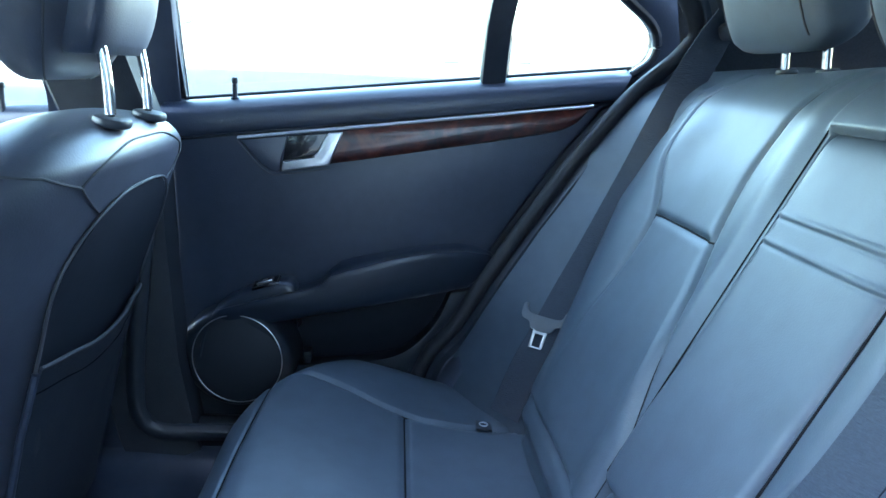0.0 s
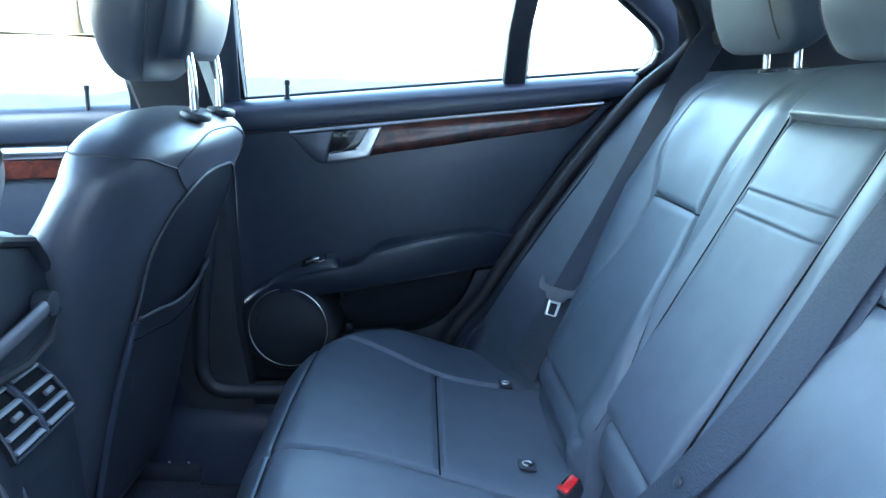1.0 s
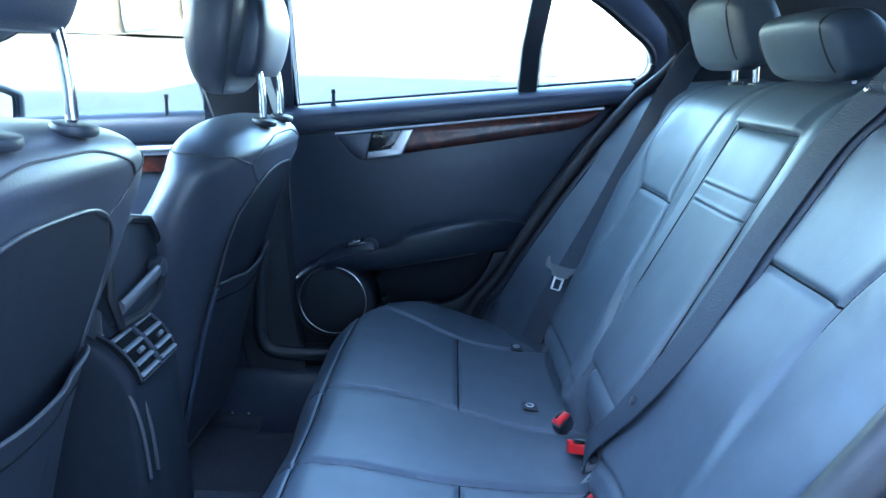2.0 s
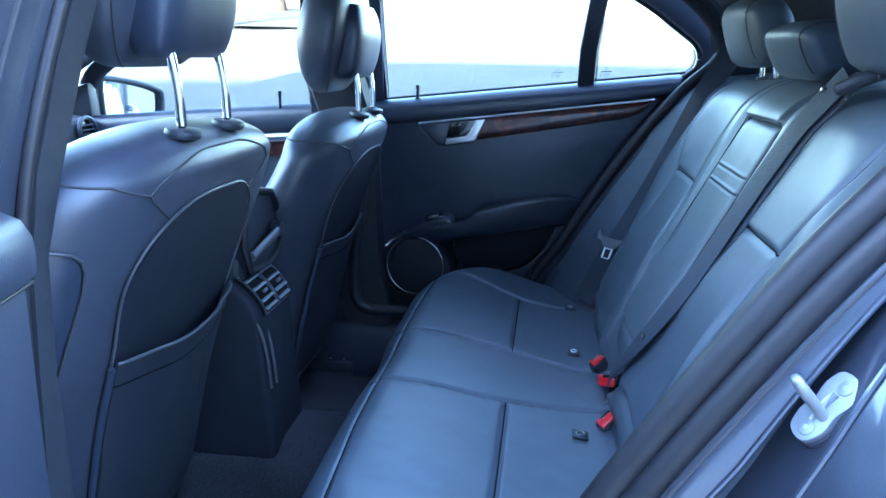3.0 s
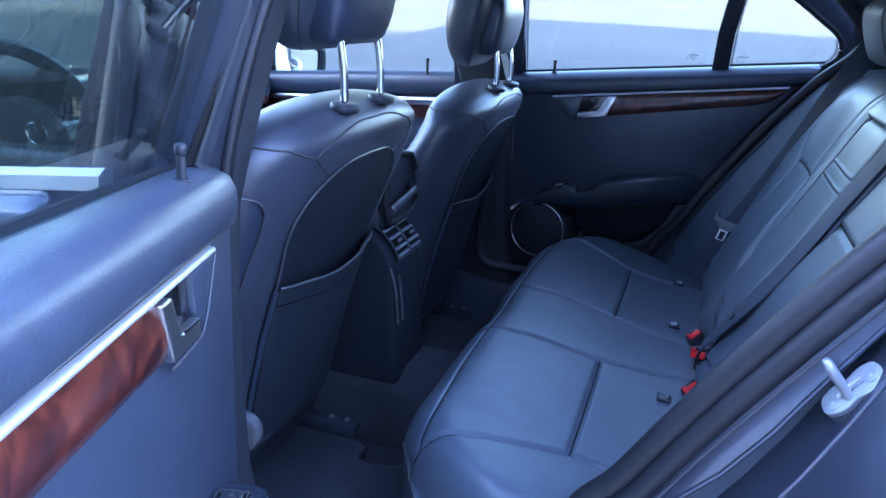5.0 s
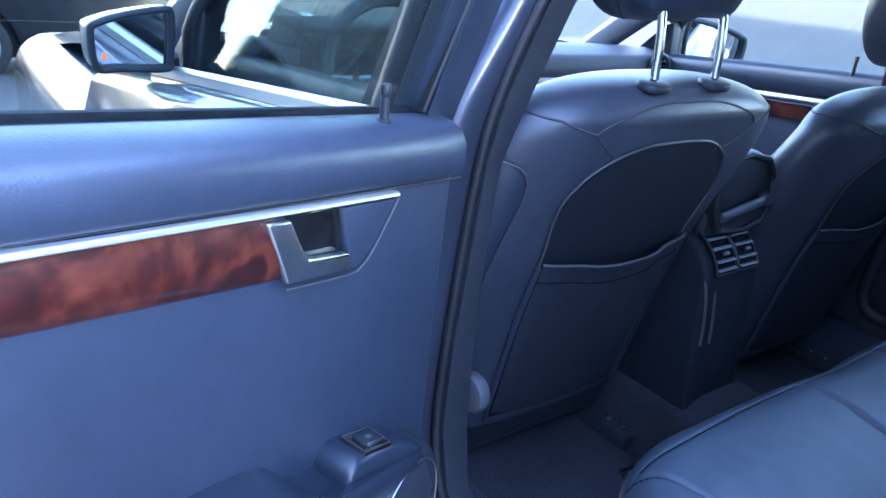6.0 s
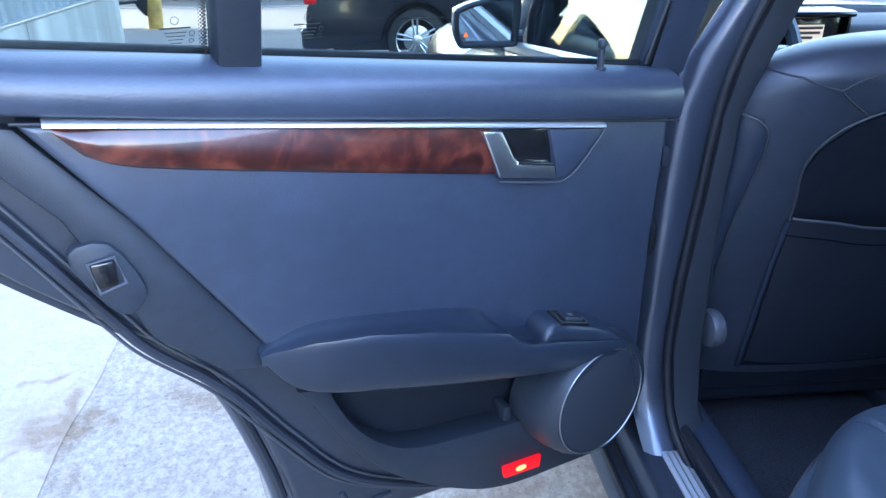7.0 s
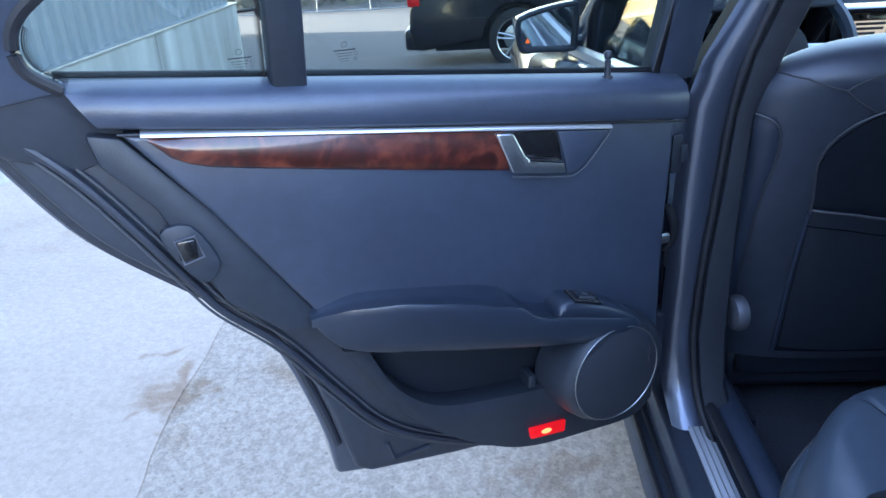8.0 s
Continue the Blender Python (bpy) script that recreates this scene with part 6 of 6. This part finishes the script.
part("wood_band", moved(box((-0.012, -0.55, -0.018), (0.006, 0.60, 0.018), 0.005), Matrix.Translation((DX - 0.007, 0.02, 0.865)) @ pose(0, 0, 0, 0, -8, 0)), WOOD, dash)
hood = part("cluster_hood", prism([(DX - 0.135, 0.940), (DX - 0.085, 0.998), (DX + 0.025, 1.008), (DX + 0.085, 0.998), (DX + 0.093, 0.985), (DX + 0.03, 0.978), (DX, 0.945)], -0.525, -0.205, "y", 0.010, 3), DASHSKIN, dash, "arched instrument hood")
part("hood_cheek", prism([(DX - 0.045, 0.90), (DX - 0.045, 0.99), (DX + 0.065, 0.99), (DX + 0.08, 0.97), (DX + 0.015, 0.90)], -0.230, -0.202, "y", 0.008), DASHSKIN, hood)
part("instrument_panel", box((DX - 0.010, -0.51, 0.885), (DX + 0.002, -0.225, 0.985), 0.003), GLOSSY, hood, "dark instrument panel")
for y in (-0.43, -0.30):
    part("dial", ring((DX + 0.004, y, 0.935), 0.038, (1, 0, 0.1), 0.002, 28), LIP, hood, "thin-ringed dial")
part("information_screen", box((DX - 0.012, -0.126, 0.898), (DX + 0.006, -0.052, 0.940), 0.0005), CREAMGLOW, dash, "lit cream information screen")
for k, w in enumerate((0.045, 0.062, 0.066)):
    part("screen_bar", box((DX + 0.0062, -0.121, 0.9095 + 0.0105 * k), (DX + 0.007, -0.121 + w, 0.9155 + 0.0105 * k), 0.0003), LIP, dash)
part("screen_surround", merged(box((DX - 0.015, -0.172, 0.885), (DX + 0.003, -0.004, 0.962), 0.006), box((DX - 0.06, -0.180, 0.958), (DX + 0.034, 0.004, 0.972), 0.006), box((DX - 0.03, -0.180, 0.885), (DX + 0.016, -0.172, 0.962), 0.003), box((DX - 0.03, -0.004, 0.885), (DX + 0.016, 0.004, 0.962), 0.003)), GLOSSY, dash, "dark hooded screen surround")
for y in (-0.57, 0.57, -0.05, 0.08):
    z = 0.905 if abs(y) > 0.3 else 0.86
    v = part("air_vent", ring((DX + 0.003, y, z), 0.036, (1, 0, 0.1), 0.006, 28), PLASTIC, dash, "round dark air vent")
    part("vent_core", disc((DX - 0.009, y, z), 0.033, (1, 0, 0.1), 0.006, 24), GLOSSY, v)
    for k in range(4):
        part("vent_blade", box((DX - 0.003, y - 0.028, z - 0.021 + 0.012 * k), (DX + 0.005, y + 0.028, z - 0.018 + 0.012 * k), 0.001), PLASTIC, v)

wh = thing("steering_wheel", "black leather steering wheel with silver spokes", "steering wheel", (-1.08, -0.38, 0.86), )
ax = Vector((0.90, 0, 0.42))
C = Vector((-1.120, -0.338, 0.898))
part("rim", ring(C, 0.166, ax, 0.015, 48), LEATHER, wh)
part("airbag_pad", disc(C - ax.normalized() * 0.02, 0.075, ax, 0.035, 30, 0.012), DASHSKIN, wh)
part("badge", ring(C + ax.normalized() * 0.016, 0.020, ax, 0.002, 24), CHROME, wh)
q = ax.to_track_quat("Z", "Y").to_matrix()
for a in (0, 180, 270):
    d = q @ Vector((math.cos(radians(a)), math.sin(radians(a)), 0))
    part("spoke", tube([C + d * 0.06, C + d * 0.11 - ax * 0.004, C + d * 0.160], 0, 10, flat=(0.006, 0.018), up=ax), SATIN, wh, "silver-edged spoke")
part("column", tube([C - ax * 0.02, C - ax * 0.20], 0.045, 16), PLASTIC, wh)
part("stalk", tube([C - ax * 0.06, C - ax * 0.06 + Vector((0.01, -0.17, 0.03))], 0.008, 10), PLASTIC, wh)

con = thing("centre_console", "black centre console with rear air vents between the front seats", "console", (-0.62, 0.0, 0.42))
part("body", prism([(-1.15, 0.42), (-1.12, 0.70), (-0.95, 0.66), (-0.80, 0.66), (-0.66, 0.74), (-0.590, 0.752), (-0.578, 0.741), (-0.562, 0.731), (-0.545, 0.714), (-0.533, 0.696), (-0.527, 0.680), (-0.524, 0.640), (-0.518, 0.56), (-0.508, 0.42)], -0.090, 0.062, "y", 0.014, 3), POCKET, con, "dark console body")
part("armrest_lid", box((-0.92, -0.085, 0.80), (-0.575, 0.090, 0.875), 0.022, 4), LEATHER, con, "padded leather armrest")
hexa = smooth([(-0.075, 0.875), (-0.02, 0.885), (0.040, 0.872), (0.072, 0.835), (0.088, 0.795), (0.060, 0.762), (0.010, 0.750), (-0.060, 0.755), (-0.082, 0.80)], 1, True)
part("end_panel", prism([(p.x, p.y) for p in hexa], -0.60, -0.552, "x", 0.006), PLASTIC, con, "angular armrest end panel")
part("end_rim", tube([(-0.551, p.x, p.y) for p in hexa], 0.0065, 8, closed=True, up=(1, 0, 0)), RUBBER, con)
lv = part("release_lever", tube([(-0.545, -0.070, 0.782), (-0.538, -0.01, 0.797), (-0.536, 0.035, 0.806)], 0, 12, flat=(0.010, 0.006), up=(0.2, 0, 1)), RECLINER, con, "silver release lever")
part("pivot_cap", disc((-0.550, 0.037, 0.807), 0.014, (1, 0, 0), 0.020, 20, 0.004), PLASTIC, lv)
part("pillar", box((-0.66, -0.075, 0.66), (-0.565, 0.080, 0.80), 0.015), PLASTIC, con)
# two louvred outlets on the sloping shoulder
SLOPE = smooth([Vector(p) for p in ((-0.578, 0.745), (-0.561, 0.735), (-0.543, 0.718), (-0.531, 0.700), (-0.525, 0.684))], 4)
for y0, y1 in ((-0.074, -0.018), (-0.012, 0.044)):
    face = [(p.x + 0.001, p.y + 0.001) for p in SLOPE]
    v = part("rear_vent", prism(face + [(a - 0.012, b - 0.012) for a, b in reversed(face)], y0, y1, "y", 0.001), SEAM, con, "louvred rear air outlet")
    rim = [(a + 0.002, y0, b + 0.002) for a, b in face] + [(a + 0.002, y1, b + 0.002) for a, b in reversed(face)]
    part("vent_frame", tube(rim, 0.0017, 8, closed=True), PLASTIC, v)
    for k in range(5):
        p = SLOPE[1 + int(k * 3.4)]
        part("louvre", tube([(p.x + 0.0035, y0 + 0.003, p.y + 0.0035), (p.x + 0.0035, y1 - 0.003, p.y + 0.0035)], 0, 8, flat=(0.0015, 0.0036), up=(0.4, 0, 1)), YOKE, v, "thin grey louvre")
    p = SLOPE[9]
    part("vent_tab", moved(box((-0.003, -0.007, -0.003), (0.003, 0.007, 0.003), 0.0015), Matrix.Translation((p.x + 0.006, (y0 + y1) / 2, p.y + 0.006)) @ pose(0, 0, 0, 0, 45, 0)), RECLINER, v, "grey slider")
part("vent_spine", tube([(p.x + 0.002, -0.015, p.y + 0.002) for p in SLOPE], 0.0032, 8), VINYL, con)
for y in (-0.086, -0.062):
    part("console_edge", tube(smooth([(-0.570, y, 0.726), (-0.550, y, 0.700), (-0.531, y, 0.665), (-0.520, y, 0.620), (-0.514, y, 0.560)], 4), 0.0026, 8), LIP, con)
part("ashtray_door", prism([(-0.525, 0.655), (-0.520, 0.60), (-0.514, 0.53), (-0.508, 0.47), (-0.52, 0.47), (-0.55, 0.655)], -0.055, 0.030, "y", 0.004), POCKET, con)

# ---------------------------------------------------------------- floor mats
for cy, lab in ((-0.345, "black carpet mat in the rear footwell by the opened door"), (0.36, "black carpet mat in the far rear footwell")):
    pts = smooth([(-0.80, cy - 0.19), (-0.78, cy + 0.19), (-0.56, cy + 0.20), (-0.54, cy + 0.15), (-0.46, cy + 0.15), (-0.44, cy + 0.20), (-0.36, cy + 0.20), (-0.35, cy - 0.19), (-0.5, cy - 0.20)], 4, True)
    mt = thing("floor_mat", lab, "floor mat", (-0.55, cy, 0.306), "rear floor mats")
    part("mat_carpet", prism([(p.x, p.y) for p in pts], 0.3065, 0.316, "z", 0.003), MATPILE, mt)
    part("binding", tube([(p.x, p.y, 0.314) for p in pts], 0.004, 6, closed=True), RUBBER, mt, "black bound edge")

# ---------------------------------------------------------------- front doors


def front_door(s, label):
    x0, x1 = -1.50, -0.64

    def top(x):
        return 0.954 + 0.112 * (x - x1)
    outline = [(x1, 0.40), (x1, top(x1)), (x0, top(x0)), (x0 - 0.05, 0.75), (x0, 0.42)]
    bm = prism(outline, s * 0.70, s * 0.80, "y", 0.02, 3)
    for v in bm.verts:
        if abs(v.co.y) > 0.75:
            v.co.y += s * (0.055 * math.exp(-((v.co.z - 0.70) / 0.22) ** 2) - 0.06 * step(0.85, 1.0, v.co.z))
    d = part("car_door", bm, PAINT, car, label)
    part("inner_panel", prism([(x1 - 0.01, 0.42), (x1 - 0.01, 0.93), (x0 + 0.10, 0.88), (x0 + 0.08, 0.45)], s * 0.655, s * 0.70, "y", 0.01), VINYL, d, "black door panel")
    part("belt_pad", tube([(x1 - 0.005, s * 0.664, 0.950), (-1.0, s * 0.664, 0.925), (x0 + 0.14, s * 0.660, 0.895)], 0, 14, flat=(0.036, 0.020)), VINYL, d, "padded belt-line roll")
    part("chrome_strip", tube([(x1 - 0.01, s * 0.645, 0.905), (-1.25, s * 0.645, 0.865)], 0, 8, flat=(0.010, 0.004)), SATIN, d)
    part("wood_trim", loft([[(x, s * y, z) for y, z in ((0.66, t), (0.642, t - 0.004), (0.642, t - 0.035), (0.66, t - 0.04))] for x, t in ((x1 - 0.012, 0.894), (-1.0, 0.873), (-1.25, 0.855))]), WOOD, d)
    part("armrest", tube([(-0.68, s * 0.625, 0.70), (-0.9, s * 0.615, 0.70), (-1.2, s * 0.64, 0.66)], 0, 12, flat=(0.03, 0.035)), VINYL, d)
    part("chrome_sill", loft([[(x, s * 0.722, top(x) + 0.001), (x, s * 0.744, top(x) + 0.001), (x, s * 0.742, top(x) + 0.016), (x, s * 0.732, top(x) + 0.023), (x, s * 0.722, top(x) + 0.021)] for x in (x1 + 0.055, -0.8, -1.0, -1.2, x0 + 0.10)]), TRIM, d, "bright window sill moulding")
    pin = part("lock_pin", tube([(-0.752, s * 0.655, 0.965), (-0.752, s * 0.655, 1.008)], 0.0042, 10), PLASTIC, d)
    part("pin_knob", disc((-0.752, s * 0.655, 1.005), 0.0054, (0, 0, 1), 0.010, 12, 0.003), PLASTIC, d)
    g = lean_in(prism([(x1 - 0.02, 0.93), (-1.285, 0.868), (-1.265, 1.02), (-1.145, 1.11), (-1.0, 1.212), (-0.86, 1.290), (x1, 1.345)], s * 0.692, s * 0.696, "y", 0), s, 0.97)
    p = part("window_pane", g, GLASS, d, "clear side window glass")
    p.visible_shadow = False
    fr = smooth([(-1.30, 0.890), (-1.285, 1.02), (-1.16, 1.115), (-1.01, 1.222), (-0.865, 1.303), (x1 + 0.02, 1.36)], 5)
    part("window_frame", lean_in(tube([(p.x, s * 0.694, p.y) for p in fr] + [(x1 + 0.015, s * 0.694, 1.15), (x1 + 0.02, s * 0.694, 0.95)], 0, 10, flat=(0.018, 0.022), up=(0, 1, 0)), s, 0.97), RUBBER, d, "black window frame")
    part("frame_cover", lean_in(prism([(x1 - 0.040, 0.955), (x1 + 0.052, 0.965), (x1 + 0.075, 1.15), (x1 + 0.110, 1.352), (x1 + 0.02, 1.352), (x1 - 0.030, 1.15)], s * 0.676, s * 0.690, "y", 0.003), s, 0.97), DASHSKIN, d, "black cover beside the window")
    part("mirror_sail", lean_in(prism([(-1.48, 0.86), (-1.27, 0.875), (-1.268, 1.025), (-1.30, 1.015)], s * 0.66, s * 0.70, "y", 0.006), s, 0.97), PLASTIC, d)
    part("outside_handle", tube(smooth([(-0.88, s * 0.815, 0.86), (-0.83, s * 0.835, 0.866), (-0.74, s * 0.835, 0.872), (-0.69, s * 0.815, 0.876)], 4), 0.012, 10), PAINT, d, "body-coloured pull handle")
    # door mirror
    mx, my, mz = -1.295, 0.845 if s > 0 else -0.812, 0.960 if s > 0 else 0.952
    shape = smooth([(-0.076, -0.052), (-0.084, 0.020), (-0.070, 0.036), (-0.02, 0.052), (0.062, 0.066), (0.082, 0.055), (0.078, -0.040), (0.066, -0.058), (-0.03, -0.056)], 4, True)
    set_in = Matrix.Translation((mx, my, mz)) @ pose(0, 0, 0, 0, 2, -30 if s > 0 else 6) @ Matrix.Scale(1.12 if s > 0 else 0.84, 4)
    rings = [[(dx, -s * p.x * sc, p.y * sc) for p in shape] for sc, dx in ((0.88, 0.016), (0.93, 0.042), (0.97, 0.048), (1.0, 0.045), (1.02, 0.030), (1.0, -0.01), (0.86, -0.055), (0.5, -0.085), (0.1, -0.092))]
    mir = part("mirror_housing", moved(loft(rings), set_in), PAINT, d, "metallic door mirror housing")
    part("mirror_rim", moved(tube([(0.046, -s * p.x * 0.98, p.y * 0.98) for p in shape], 0.0075, 8, closed=True, up=(1, 0, 0)), set_in), PLASTIC, d)
    gl = prism([(-s * p.x * 0.92, p.y * 0.92) for p in shape], 0.032, 0.036, "x", 0)
    part("mirror_glass", moved(gl, set_in), MIRROR, d, "mirror glass reflecting the yard")
    if s < 0:
        tri = prism([(-0.062, -0.036), (-0.048, -0.036), (-0.055, -0.022)], 0.036, 0.037, "x", 0)
        part("warning_symbol", moved(tri, set_in), AMBER, d, "lit amber triangle")
    part("mirror_foot", tube([(mx - 0.01, s * 0.72, 0.915), (mx - 0.02, my * 0.96, 0.908)], 0, 10, flat=(0.014, 0.026)), PLASTIC, d)


front_door(-1, "closed driver door with mirror and window seen from outside")
front_door(1, "closed front passenger door with padded belt line")

# ---------------------------------------------------------------- road wheels
for x in (-2.05, 0.80):
    for s in (-1, 1):
        wheel(car, (x, s * 0.735, 0.315), 0.315, 0.22, 7, s)
